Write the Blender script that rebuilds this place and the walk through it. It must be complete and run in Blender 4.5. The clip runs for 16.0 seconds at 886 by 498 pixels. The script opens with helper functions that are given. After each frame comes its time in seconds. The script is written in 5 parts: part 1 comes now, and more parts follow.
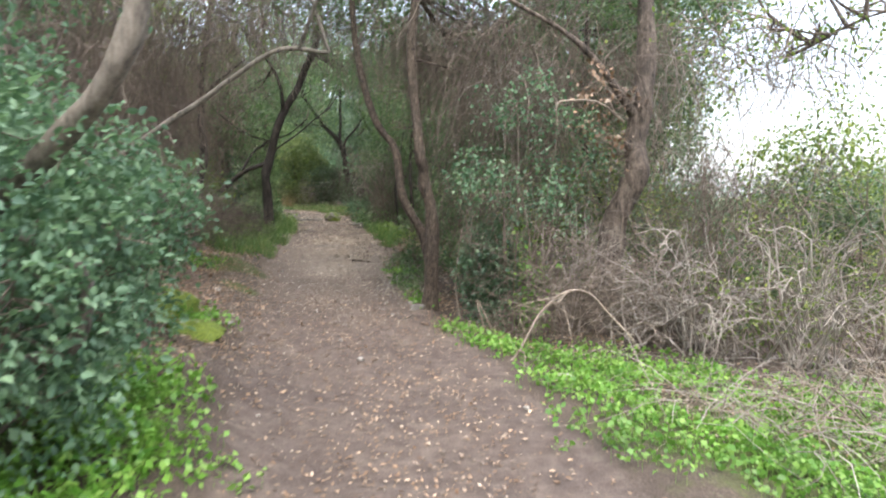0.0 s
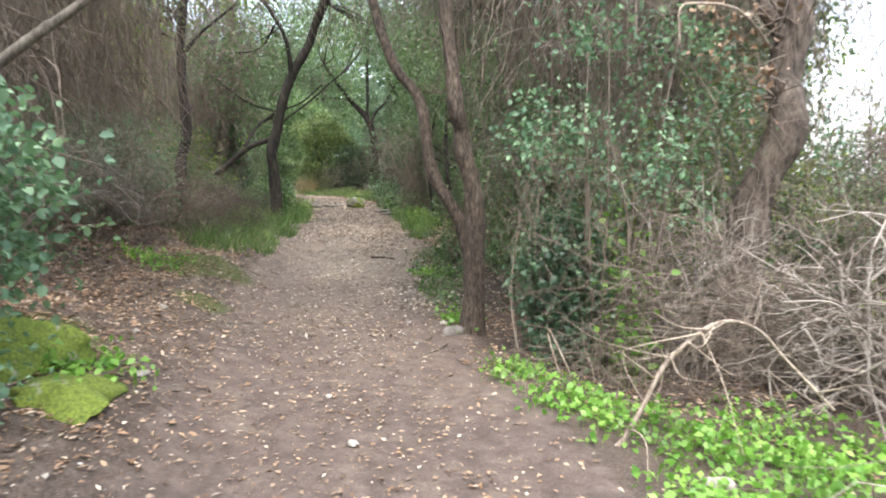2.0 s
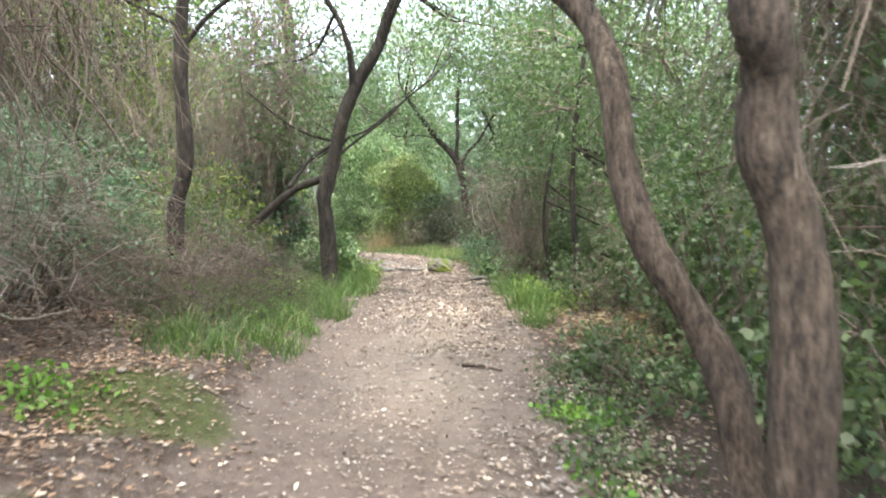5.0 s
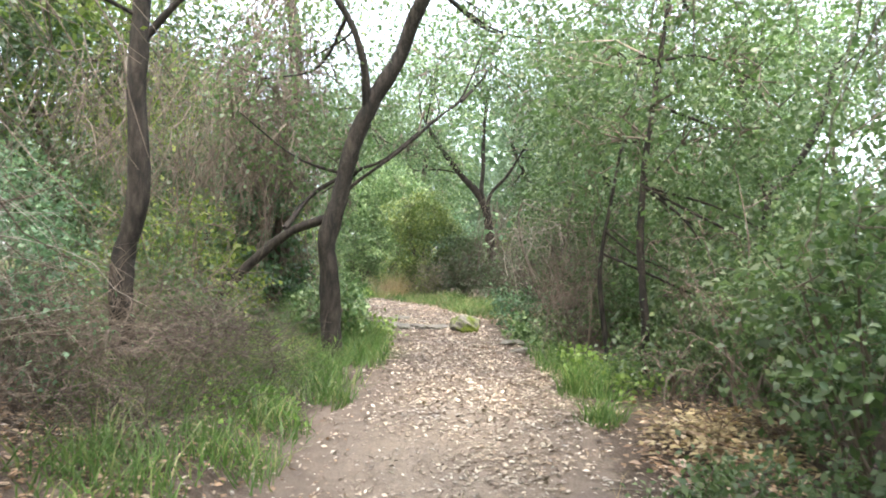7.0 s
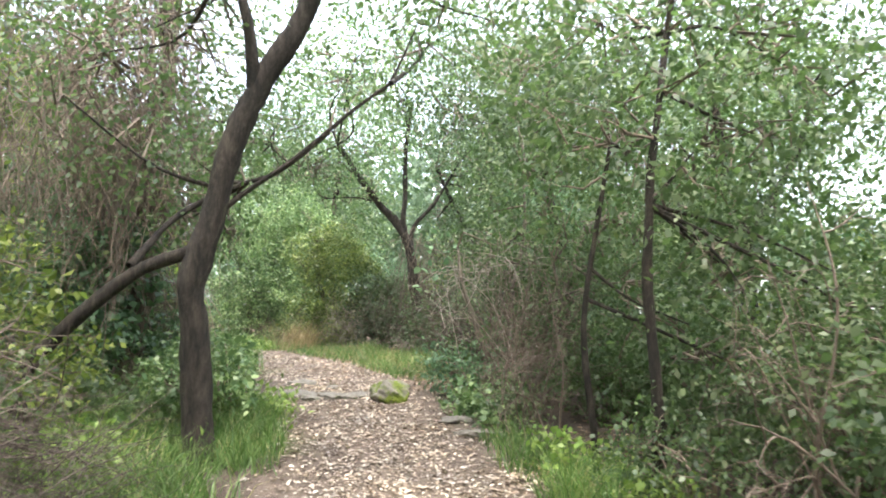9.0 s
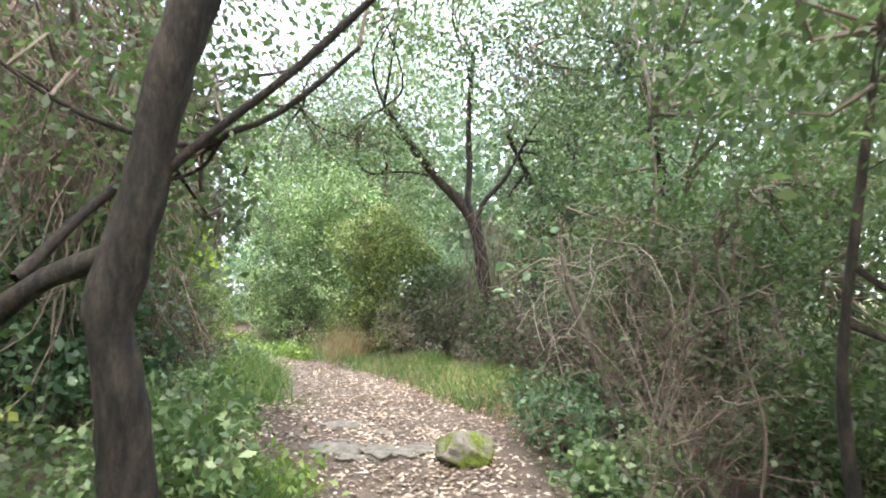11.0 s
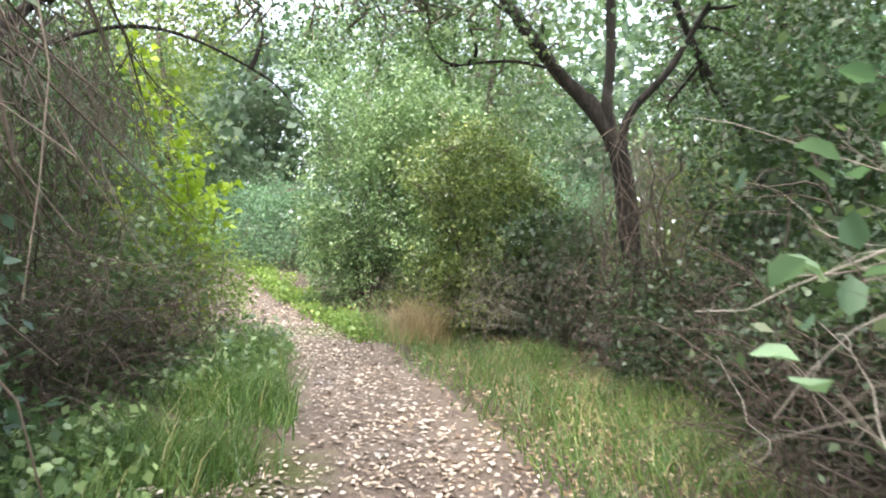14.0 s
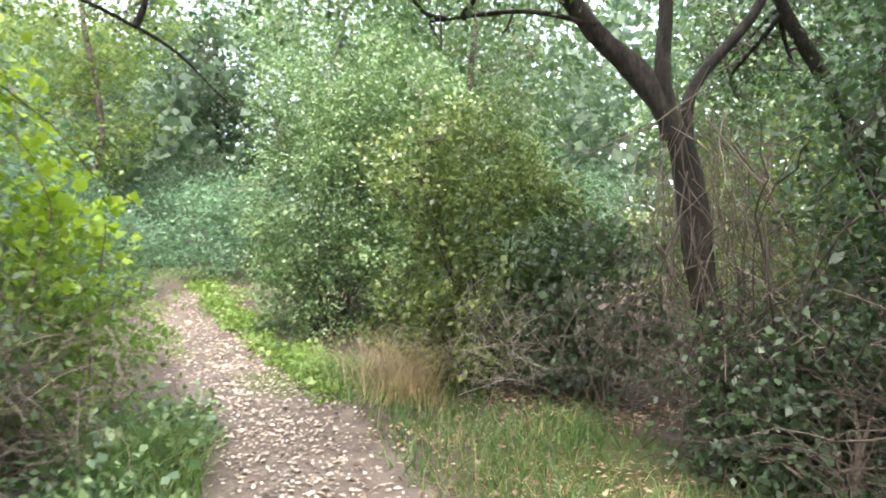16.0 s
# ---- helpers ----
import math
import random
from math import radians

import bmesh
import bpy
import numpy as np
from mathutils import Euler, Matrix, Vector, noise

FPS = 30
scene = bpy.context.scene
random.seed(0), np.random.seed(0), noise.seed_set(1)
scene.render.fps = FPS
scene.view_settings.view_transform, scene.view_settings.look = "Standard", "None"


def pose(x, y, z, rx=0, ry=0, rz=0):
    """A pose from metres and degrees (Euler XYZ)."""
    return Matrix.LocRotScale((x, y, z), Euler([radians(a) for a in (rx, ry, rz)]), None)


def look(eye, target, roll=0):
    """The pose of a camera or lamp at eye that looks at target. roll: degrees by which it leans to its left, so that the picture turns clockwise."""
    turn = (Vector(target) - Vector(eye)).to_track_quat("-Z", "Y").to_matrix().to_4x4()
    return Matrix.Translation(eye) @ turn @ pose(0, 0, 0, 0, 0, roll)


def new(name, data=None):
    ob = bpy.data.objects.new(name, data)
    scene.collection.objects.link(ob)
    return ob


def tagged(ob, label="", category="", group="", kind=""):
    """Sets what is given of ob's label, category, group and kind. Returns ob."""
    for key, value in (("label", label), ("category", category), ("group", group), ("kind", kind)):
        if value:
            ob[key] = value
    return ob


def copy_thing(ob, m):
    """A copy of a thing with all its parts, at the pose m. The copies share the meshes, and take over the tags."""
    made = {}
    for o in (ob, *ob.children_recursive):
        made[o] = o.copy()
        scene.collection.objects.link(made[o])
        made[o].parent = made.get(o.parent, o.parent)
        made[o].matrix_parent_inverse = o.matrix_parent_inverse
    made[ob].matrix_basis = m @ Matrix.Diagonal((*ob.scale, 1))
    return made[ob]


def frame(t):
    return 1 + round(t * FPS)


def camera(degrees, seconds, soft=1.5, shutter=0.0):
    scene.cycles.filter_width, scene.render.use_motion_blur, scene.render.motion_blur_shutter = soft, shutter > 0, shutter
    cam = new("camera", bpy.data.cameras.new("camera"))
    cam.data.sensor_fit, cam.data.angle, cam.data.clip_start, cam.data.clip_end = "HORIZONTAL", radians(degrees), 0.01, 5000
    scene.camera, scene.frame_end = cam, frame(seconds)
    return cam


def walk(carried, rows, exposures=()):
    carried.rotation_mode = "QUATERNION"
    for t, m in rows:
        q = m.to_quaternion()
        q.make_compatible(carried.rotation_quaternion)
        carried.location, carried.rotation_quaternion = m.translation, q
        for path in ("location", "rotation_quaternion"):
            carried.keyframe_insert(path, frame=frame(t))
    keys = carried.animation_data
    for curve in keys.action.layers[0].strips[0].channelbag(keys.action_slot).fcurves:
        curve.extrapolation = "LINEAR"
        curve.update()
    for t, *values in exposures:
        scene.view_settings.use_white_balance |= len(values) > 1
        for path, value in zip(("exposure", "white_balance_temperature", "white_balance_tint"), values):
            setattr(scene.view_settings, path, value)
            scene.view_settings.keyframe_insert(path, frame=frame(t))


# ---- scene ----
# ---- camera and walk ----
cam = camera(63.5, 16.0, soft=1.9, shutter=0.4)
METRES, EYE, TILT, LEAN, TURN = 17.6, 1.5, -4.0, 0.0, 0.0
EXPOSURES = [(0.0, 2.66, 6200, 10), (0.6, 2.66, 6200, 10), (1.5, 2.85, 6200, 10), (2.5, 3.25, 6200, 10), (4.5, 3.65, 6250, 10), (8.5, 3.6, 6450, 8), (12.0, 3.6, 6350, 10), (14.0, 3.5, 6350, 10), (16.0, 3.55, 6350, 10)]
ROWS = [
    (0.0, 0.0, 0.0, 0.0, 0.0, 0.0, -0.0),
    (0.5, 0.0018, 0.0352, 0.0008, -1.57, 2.48, 1.83),
    (1.0, 0.0005, 0.0751, 0.0024, 0.18, 0.89, 1.68),
    (1.5, 0.0005, 0.1139, 0.0034, 2.89, 0.83, 2.28),
    (2.0, -0.0033, 0.1506, 0.0043, 3.22, -1.05, 0.4),
    (2.5, -0.0063, 0.1911, 0.0038, 5.14, -1.38, 0.67),
    (3.0, -0.0131, 0.228, 0.0076, 10.0, 0.21, -1.26),
    (3.5, -0.0161, 0.265, 0.01, 11.35, 1.5, -1.85),
    (4.0, -0.0219, 0.2979, 0.0137, 11.86, 1.49, -1.98),
    (4.5, -0.029, 0.3302, 0.0159, 10.17, 1.5, -1.47),
    (5.0, -0.039, 0.3605, 0.0214, 10.06, 3.32, -0.5),
    (7.5, -0.0714, 0.4765, 0.0423, 10.96, 6.68, -2.17),
    (8.0, -0.0781, 0.5053, 0.0449, 10.92, 7.61, -1.86),
    (8.5, -0.0871, 0.5376, 0.0501, 10.83, 8.51, -1.68),
    (9.0, -0.0925, 0.5654, 0.0546, 3.81, 9.52, -0.84),
    (9.5, -0.0999, 0.5971, 0.0607, 5.96, 9.24, -2.22),
    (12.0, -0.1227, 0.751, 0.0836, 9.01, 5.18, 0.71),
    (12.5, -0.1266, 0.7831, 0.087, 9.01, 3.38, -0.27),
    (13.0, -0.1324, 0.8144, 0.0938, 10.47, 3.7, -0.2),
    (13.5, -0.1403, 0.8435, 0.101, 12.78, 2.49, -0.83),
    (14.0, -0.1454, 0.8715, 0.1063, 17.42, 2.33, -1.78),
    (14.5, -0.1533, 0.899, 0.1129, 18.68, 1.89, -2.84),
    (15.0, -0.1619, 0.9226, 0.1161, 15.94, 1.5, -2.7),
    (15.5, -0.1714, 0.9448, 0.1244, 17.15, 1.42, -1.52),
    (16.0, -0.1805, 0.9657, 0.1272, 15.35, 1.09, -0.07),
]
walk(cam, [(t, pose(0, 0, EYE, TILT, LEAN, TURN) @ pose(METRES * x, METRES * y, METRES * z, 90 + pitch, roll, yaw)) for t, x, y, z, yaw, pitch, roll in ROWS],
     EXPOSURES)

# ---- sky, sun ----
SUN_EL, SUN_ROT = radians(64), radians(170)
world = bpy.data.worlds.new("sky")
scene.world = world
world.use_nodes = True
wn = world.node_tree
sky = wn.nodes.new("ShaderNodeTexSky")
sky.sky_type, sky.sun_disc = "NISHITA", False
sky.sun_elevation, sky.sun_rotation = SUN_EL, SUN_ROT
sky.air_density, sky.dust_density, sky.ozone_density = 1.0, 4.0, 0.6
wn.nodes["Background"].inputs[1].default_value = 0.15
overcast = wn.nodes.new("ShaderNodeMix")  # thin bright cloud before the blue
overcast.data_type = "RGBA"
overcast.inputs[0].default_value, overcast.inputs[7].default_value = 0.6, (2.3, 2.3, 2.35, 1)
wn.links.new(sky.outputs[0], overcast.inputs[6])
wn.links.new(overcast.outputs[2], wn.nodes["Background"].inputs[0])
sun = new("sun", bpy.data.lights.new("sun", "SUN"))
sun.data.energy, sun.data.angle, sun.data.color = 0.7, radians(50), (1.0, 0.97, 0.92)
sun.matrix_world = look(
    (30 * math.sin(SUN_ROT) * math.cos(SUN_EL), 30 * math.cos(SUN_ROT) * math.cos(SUN_EL), 30 * math.sin(SUN_EL)), (0, 0, 0))


# ---- materials ----
def material(name):
    m = bpy.data.materials.new(name)
    m.use_nodes = True
    t = m.node_tree
    return m, t.nodes, t.links, t.nodes["Principled BSDF"]


def ramp(nodes, stops):
    r = nodes.new("ShaderNodeValToRGB")
    e = r.color_ramp.elements
    e[0].position, e[0].color = stops[0][0], (*stops[0][1], 1)
    e[1].position, e[1].color = stops[-1][0], (*stops[-1][1], 1)
    for p, c in stops[1:-1]:
        k = e.new(p)
        k.color = (*c, 1)
    return r


def noise_tex(nodes, links, scale, detail=5, rough=0.6, stretch=None):
    co = nodes.new("ShaderNodeTexCoord")
    n = nodes.new("ShaderNodeTexNoise")
    n.inputs["Scale"].default_value, n.inputs["Detail"].default_value, n.inputs["Roughness"].default_value = scale, detail, rough
    if stretch:
        mp = nodes.new("ShaderNodeMapping")
        mp.inputs["Scale"].default_value = stretch
        links.new(co.outputs["Object"], mp.inputs[0])
        links.new(mp.outputs[0], n.inputs["Vector"])
    else:
        links.new(co.outputs["Object"], n.inputs["Vector"])
    return n


def mixed(nodes, links, fac, a, b, kind="MIX"):
    m = nodes.new("ShaderNodeMix")
    m.data_type, m.blend_type = "RGBA", kind
    for s, v in ((m.inputs[0], fac), (m.inputs[6], a), (m.inputs[7], b)):
        if isinstance(v, (int, float)):
            s.default_value = v
        elif isinstance(v, tuple):
            s.default_value = (*v, 1)
        else:
            links.new(v, s)
    return m.outputs[2]


def bumped(nodes, links, bsdf, height, strength, distance):
    b = nodes.new("ShaderNodeBump")
    b.inputs["Strength"].default_value, b.inputs["Distance"].default_value = strength, distance
    links.new(height, b.inputs["Height"])
    links.new(b.outputs[0], bsdf.inputs["Normal"])


def leaf_material(name, stops, rough=0.42, through_light=0.3, tint=(0.22, 0.4, 0.08)):
    """Leaves: every leaf its own shade, some light passing through the blade."""
    m, n, l, b = material(name)
    g = n.new("ShaderNodeNewGeometry")
    r = ramp(n, stops)
    l.new(g.outputs["Random Per Island"], r.inputs[0])
    nz = noise_tex(n, l, 2.2, 3)
    v = ramp(n, [(0.3, (0.5, 0.52, 0.55)), (0.7, (1.38, 1.3, 1.12))])
    l.new(nz.outputs["Fac"], v.inputs[0])
    c = mixed(n, l, 1.0, r.outputs[0], v.outputs[0], "MULTIPLY")
    l.new(c, b.inputs["Base Color"])
    b.inputs["Roughness"].default_value = rough
    tr = n.new("ShaderNodeBsdfTranslucent")
    l.new(mixed(n, l, 0.45, c, tint), tr.inputs[0])
    mx = n.new("ShaderNodeMixShader")
    mx.inputs[0].default_value = through_light
    l.new(b.outputs[0], mx.inputs[1])
    l.new(tr.outputs[0], mx.inputs[2])
    l.new(mx.outputs[0], n["Material Output"].inputs[0])
    return m


def bark_material(name, dark, mid, pale, scale=1.0, relief=0.02):
    m, n, l, b = material(name)
    a = noise_tex(n, l, 19 * scale, 9, 0.78, (1, 1, 0.28))
    big = noise_tex(n, l, 1.7, 4, 0.6)
    r = ramp(n, [(0.38, dark), (0.5, mid), (0.66, pale)])
    l.new(a.outputs["Fac"], r.inputs[0])
    v = ramp(n, [(0.35, (0.7, 0.68, 0.66)), (0.65, (1.15, 1.12, 1.05))])
    l.new(big.outputs["Fac"], v.inputs[0])
    l.new(mixed(n, l, 1.0, r.outputs[0], v.outputs[0], "MULTIPLY"), b.inputs["Base Color"])
    b.inputs["Roughness"].default_value = 0.9
    bumped(n, l, b, a.outputs["Fac"], 1.0, relief)
    return m


def twig_material(name, a, b_, c):
    m, n, l, b = material(name)
    g = n.new("ShaderNodeNewGeometry")
    r = ramp(n, [(0.0, a), (0.5, b_), (1.0, c)])
    l.new(g.outputs["Random Per Island"], r.inputs[0])
    nz = noise_tex(n, l, 30, 3)
    l.new(mixed(n, l, nz.outputs["Fac"], r.outputs[0], tuple(0.6 * k for k in b_)), b.inputs["Base Color"])
    b.inputs["Roughness"].default_value = 0.85
    return m


def ground_material():
    """Trodden earth, leaf mould and thin green, laid out by what the ground is at each place."""
    m, n, l, b = material("woodland_soil")
    at = n.new("ShaderNodeAttribute")
    at.attribute_name = "cover"
    sep = n.new("ShaderNodeSeparateColor")
    l.new(at.outputs["Color"], sep.inputs[0])
    big, mid, fine = noise_tex(n, l, 0.9, 5), noise_tex(n, l, 7, 6, 0.7), noise_tex(n, l, 70, 6, 0.75)
    earth = ramp(n, [(0.3, (0.082, 0.06, 0.049)), (0.5, (0.135, 0.102, 0.084)), (0.72, (0.208, 0.164, 0.136))])
    l.new(mid.outputs["Fac"], earth.inputs[0])
    pale_earth = mixed(n, l, sep.outputs[2], earth.outputs[0], (0.31, 0.25, 0.2))
    mould = ramp(n, [(0.25, (0.035, 0.026, 0.02)), (0.5, (0.09, 0.066, 0.05)), (0.75, (0.19, 0.145, 0.11))])
    l.new(fine.outputs["Fac"], mould.inputs[0])
    green = ramp(n, [(0.3, (0.045, 0.06, 0.016)), (0.7, (0.125, 0.145, 0.038))])
    l.new(fine.outputs["Fac"], green.inputs[0])
    edge = n.new("ShaderNodeMath")
    edge.operation = "MULTIPLY_ADD"
    l.new(mid.outputs["Fac"], edge.inputs[0])
    edge.inputs[1].default_value = 0.9
    l.new(sep.outputs[0], edge.inputs[2])
    step = ramp(n, [(0.8, (0, 0, 0)), (1.12, (1, 1, 1))])
    l.new(edge.outputs[0], step.inputs[0])
    c = mixed(n, l, step.outputs[0], mould.outputs[0], pale_earth)
    ge = n.new("ShaderNodeMath")
    ge.operation = "MULTIPLY_ADD"
    l.new(mid.outputs["Fac"], ge.inputs[0])
    ge.inputs[1].default_value = 0.8
    l.new(sep.outputs[1], ge.inputs[2])
    gs = ramp(n, [(0.75, (0, 0, 0)), (1.05, (1, 1, 1))])
    l.new(ge.outputs[0], gs.inputs[0])
    c = mixed(n, l, gs.outputs[0], c, green.outputs[0])
    v = ramp(n, [(0.3, (0.72, 0.7, 0.7)), (0.7, (1.15, 1.14, 1.1))])
    l.new(big.outputs["Fac"], v.inputs[0])
    c = mixed(n, l, 1.0, c, v.outputs[0], "MULTIPLY")
    f = ramp(n, [(0.35, (0.7, 0.7, 0.7)), (0.65, (1.2, 1.2, 1.2))])
    l.new(fine.outputs["Fac"], f.inputs[0])
    l.new(mixed(n, l, 1.0, c, f.outputs[0], "MULTIPLY"), b.inputs["Base Color"])
    b.inputs["Roughness"].default_value = 0.95
    bumped(n, l, b, fine.outputs["Fac"], 0.9, 0.02)
    return m


def stone_material(name, moss, shade=1.0):
    m, n, l, b = material(name)
    a = noise_tex(n, l, 14, 7, 0.7)
    s = ramp(n, [(q, tuple(shade * k for k in c)) for q, c in ((0.3, (0.16, 0.14, 0.12)), (0.5, (0.33, 0.3, 0.26)), (0.7, (0.52, 0.48, 0.42)))])
    l.new(a.outputs["Fac"], s.inputs[0])
    mo = noise_tex(n, l, 5, 4)
    g = ramp(n, [(0.3, (0.05, 0.075, 0.01)), (0.7, (0.19, 0.24, 0.03))])
    l.new(noise_tex(n, l, 60, 4).outputs["Fac"], g.inputs[0])
    k = ramp(n, [(0.62 - moss * 0.4, (0, 0, 0)), (0.72 - moss * 0.4, (1, 1, 1))])
    l.new(mo.outputs["Fac"], k.inputs[0])
    l.new(mixed(n, l, k.outputs[0], s.outputs[0], g.outputs[0]), b.inputs["Base Color"])
    b.inputs["Roughness"].default_value = 0.9
    bumped(n, l, b, a.outputs["Fac"], 0.8, 0.02)
    return m


OAK_LEAF = leaf_material("oak_leaf", [(0, (0.045, 0.078, 0.042)), (0.5, (0.1, 0.148, 0.08)), (0.85, (0.155, 0.205, 0.118)), (1, (0.22, 0.255, 0.16))], 0.45, 0.4)
TEAL_LEAF = leaf_material("glaucous_leaf", [(0, (0.055, 0.12, 0.078)), (0.5, (0.125, 0.22, 0.14)), (1, (0.21, 0.33, 0.21))], 0.6, 0.35, (0.25, 0.45, 0.15))
IVY_LEAF = leaf_material("ivy_leaf", [(0, (0.035, 0.08, 0.05)), (0.6, (0.075, 0.145, 0.09)), (1, (0.16, 0.25, 0.16))], 0.36, 0.3)
DARK_LEAF = leaf_material("dark_evergreen_leaf", [(0, (0.022, 0.042, 0.022)), (0.5, (0.055, 0.09, 0.05)), (0.9, (0.09, 0.13, 0.075)), (1, (0.17, 0.21, 0.14))], 0.45, 0.25)
DULL_OLIVE_LEAF = leaf_material("dull_olive_leaf", [(0, (0.04, 0.062, 0.018)), (0.5, (0.12, 0.16, 0.042)), (1, (0.28, 0.33, 0.1))], 0.4, 0.26)
OLIVE_LEAF = leaf_material("olive_green_leaf", [(0, (0.08, 0.115, 0.025)), (0.5, (0.16, 0.215, 0.045)), (1, (0.3, 0.35, 0.09))], 0.45, 0.42)
LIGHT_LEAF = leaf_material("light_green_leaf", [(0, (0.05, 0.1, 0.045)), (0.5, (0.125, 0.21, 0.09)), (1, (0.32, 0.42, 0.22))], 0.36, 0.28)
# Bluish, low-contrast leaf colour that paints in the haze of distance
FAR_LEAF = leaf_material("far_leaf_haze_tint", [(0, (0.06, 0.1, 0.065)), (0.5, (0.1, 0.15, 0.1)), (1, (0.15, 0.205, 0.145))], 0.75, 0.3, (0.2, 0.34, 0.14))
LIME_LEAF = leaf_material("lime_green_leaf", [(0, (0.18, 0.31, 0.02)), (0.5, (0.3, 0.46, 0.04)), (1, (0.42, 0.56, 0.07))], 0.4, 0.5, (0.5, 0.65, 0.05))
HERB_LEAF = leaf_material("herb_leaf", [(0, (0.08, 0.22, 0.03)), (0.5, (0.16, 0.345, 0.055)), (1, (0.29, 0.47, 0.12))], 0.45, 0.4, (0.3, 0.5, 0.08))
GRASS_BLADE = leaf_material("grass_blade", [(0, (0.045, 0.105, 0.028)), (0.5, (0.095, 0.18, 0.05)), (0.8, (0.17, 0.25, 0.085)), (0.92, (0.24, 0.27, 0.12)), (1, (0.42, 0.37, 0.22))], 0.5, 0.38)
FRESH_LEAF = leaf_material("fresh_weed_leaf", [(0, (0.1, 0.19, 0.035)), (0.5, (0.19, 0.31, 0.07)), (1, (0.32, 0.43, 0.14))], 0.45, 0.4, (0.35, 0.5, 0.1))
STRAW = leaf_material("dry_straw", [(0, (0.2, 0.15, 0.08)), (0.6, (0.36, 0.29, 0.17)), (1, (0.5, 0.42, 0.27))], 0.7, 0.2, (0.5, 0.4, 0.2))
DRY_LEAF = leaf_material("dry_leaf", [(0, (0.13, 0.075, 0.045)), (0.5, (0.29, 0.19, 0.125)), (0.85, (0.42, 0.31, 0.23)), (1, (0.6, 0.5, 0.41))], 0.6, 0.12, (0.5, 0.3, 0.12))
PALE_LITTER = leaf_material("pale_fallen_leaf", [(0, (0.13, 0.095, 0.07)), (0.35, (0.25, 0.195, 0.155)), (0.75, (0.4, 0.345, 0.295)), (1, (0.66, 0.61, 0.55))], 0.5, 0.05, (0.5, 0.35, 0.2))
BLEACHED_LITTER = leaf_material("bleached_fallen_leaf", [(0, (0.15, 0.11, 0.085)), (0.3, (0.33, 0.26, 0.21)), (0.75, (0.54, 0.47, 0.41)), (1, (0.76, 0.7, 0.64))], 0.5, 0.05, (0.5, 0.35, 0.2))
BARK = bark_material("grey_brown_bark", (0.028, 0.022, 0.018), (0.105, 0.083, 0.067), (0.25, 0.205, 0.17))
PALE_BROWN_BARK = bark_material("pale_brown_bark", (0.018, 0.013, 0.01), (0.088, 0.066, 0.049), (0.215, 0.172, 0.135), 2.6, 0.025)
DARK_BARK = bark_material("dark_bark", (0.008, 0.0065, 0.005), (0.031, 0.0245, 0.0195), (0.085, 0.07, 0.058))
PALE_BARK = bark_material("pale_dead_wood", (0.16, 0.125, 0.095), (0.34, 0.28, 0.225), (0.52, 0.46, 0.39), 2.0, 0.006)
GREY_BARK = bark_material("smooth_grey_bark", (0.07, 0.06, 0.05), (0.155, 0.135, 0.112), (0.26, 0.23, 0.195), 1.5, 0.008)
DEAD_TWIG = twig_material("dead_twig", (0.19, 0.158, 0.13), (0.37, 0.32, 0.27), (0.64, 0.585, 0.51))
DARK_TWIG = twig_material("dark_brown_twig", (0.045, 0.034, 0.027), (0.095, 0.073, 0.057), (0.17, 0.135, 0.105))
BROWN_TWIG = twig_material("brown_twig", (0.1, 0.075, 0.058), (0.2, 0.155, 0.12), (0.34, 0.275, 0.215))
SOIL = ground_material()
WORN_STONE = stone_material("worn_trail_rock", 0.0, 0.5)
BOULDER_STONE = stone_material("half_mossy_limestone", 0.5, 0.55)
STONE, MOSSY_STONE = stone_material("limestone", 0.1), stone_material("mossy_limestone", 0.8)

# ---- the lie of the land ----
TRAIL_Y = [-60, -6, 0, 3.4, 5.9, 8, 9.9, 11.1, 12, 14, 15.2, 16.9, 18.3, 19.3, 20.16, 20.6, 21.7, 23.2, 24.8, 26.3, 29, 60]
TRAIL_X = [2, 0.4, 0.2, -0.04, -0.6, -1.1, -1.55, -1.75, -1.95, -2.12, -2.38, -2.92, -3.48, -4.1, -4.7, -5.0, -5.8, -7.05, -8.65, -10.0, -12.5, -30]
HALF_Y, HALF_W = [-6, 8, 11, 13, 14.5, 17, 19, 21, 23, 26, 40], [1.0, 0.95, 0.92, 0.92, 0.78, 0.74, 0.65, 0.62, 0.55, 0.45, 0.4]
RISE_Y, RISE_Z = [-200, -8, 0, 4, 8, 11.3, 14, 17, 19.5, 21.7, 23, 24.5, 26, 40, 300], [-4, -0.05, 0, 0.05, 0.22, 0.44, 0.7, 1.03, 1.17, 1.2, 1.2, 1.3, 1.5, 2.2, 4]


def centre(y):
    return np.interp(y, TRAIL_Y, TRAIL_X)


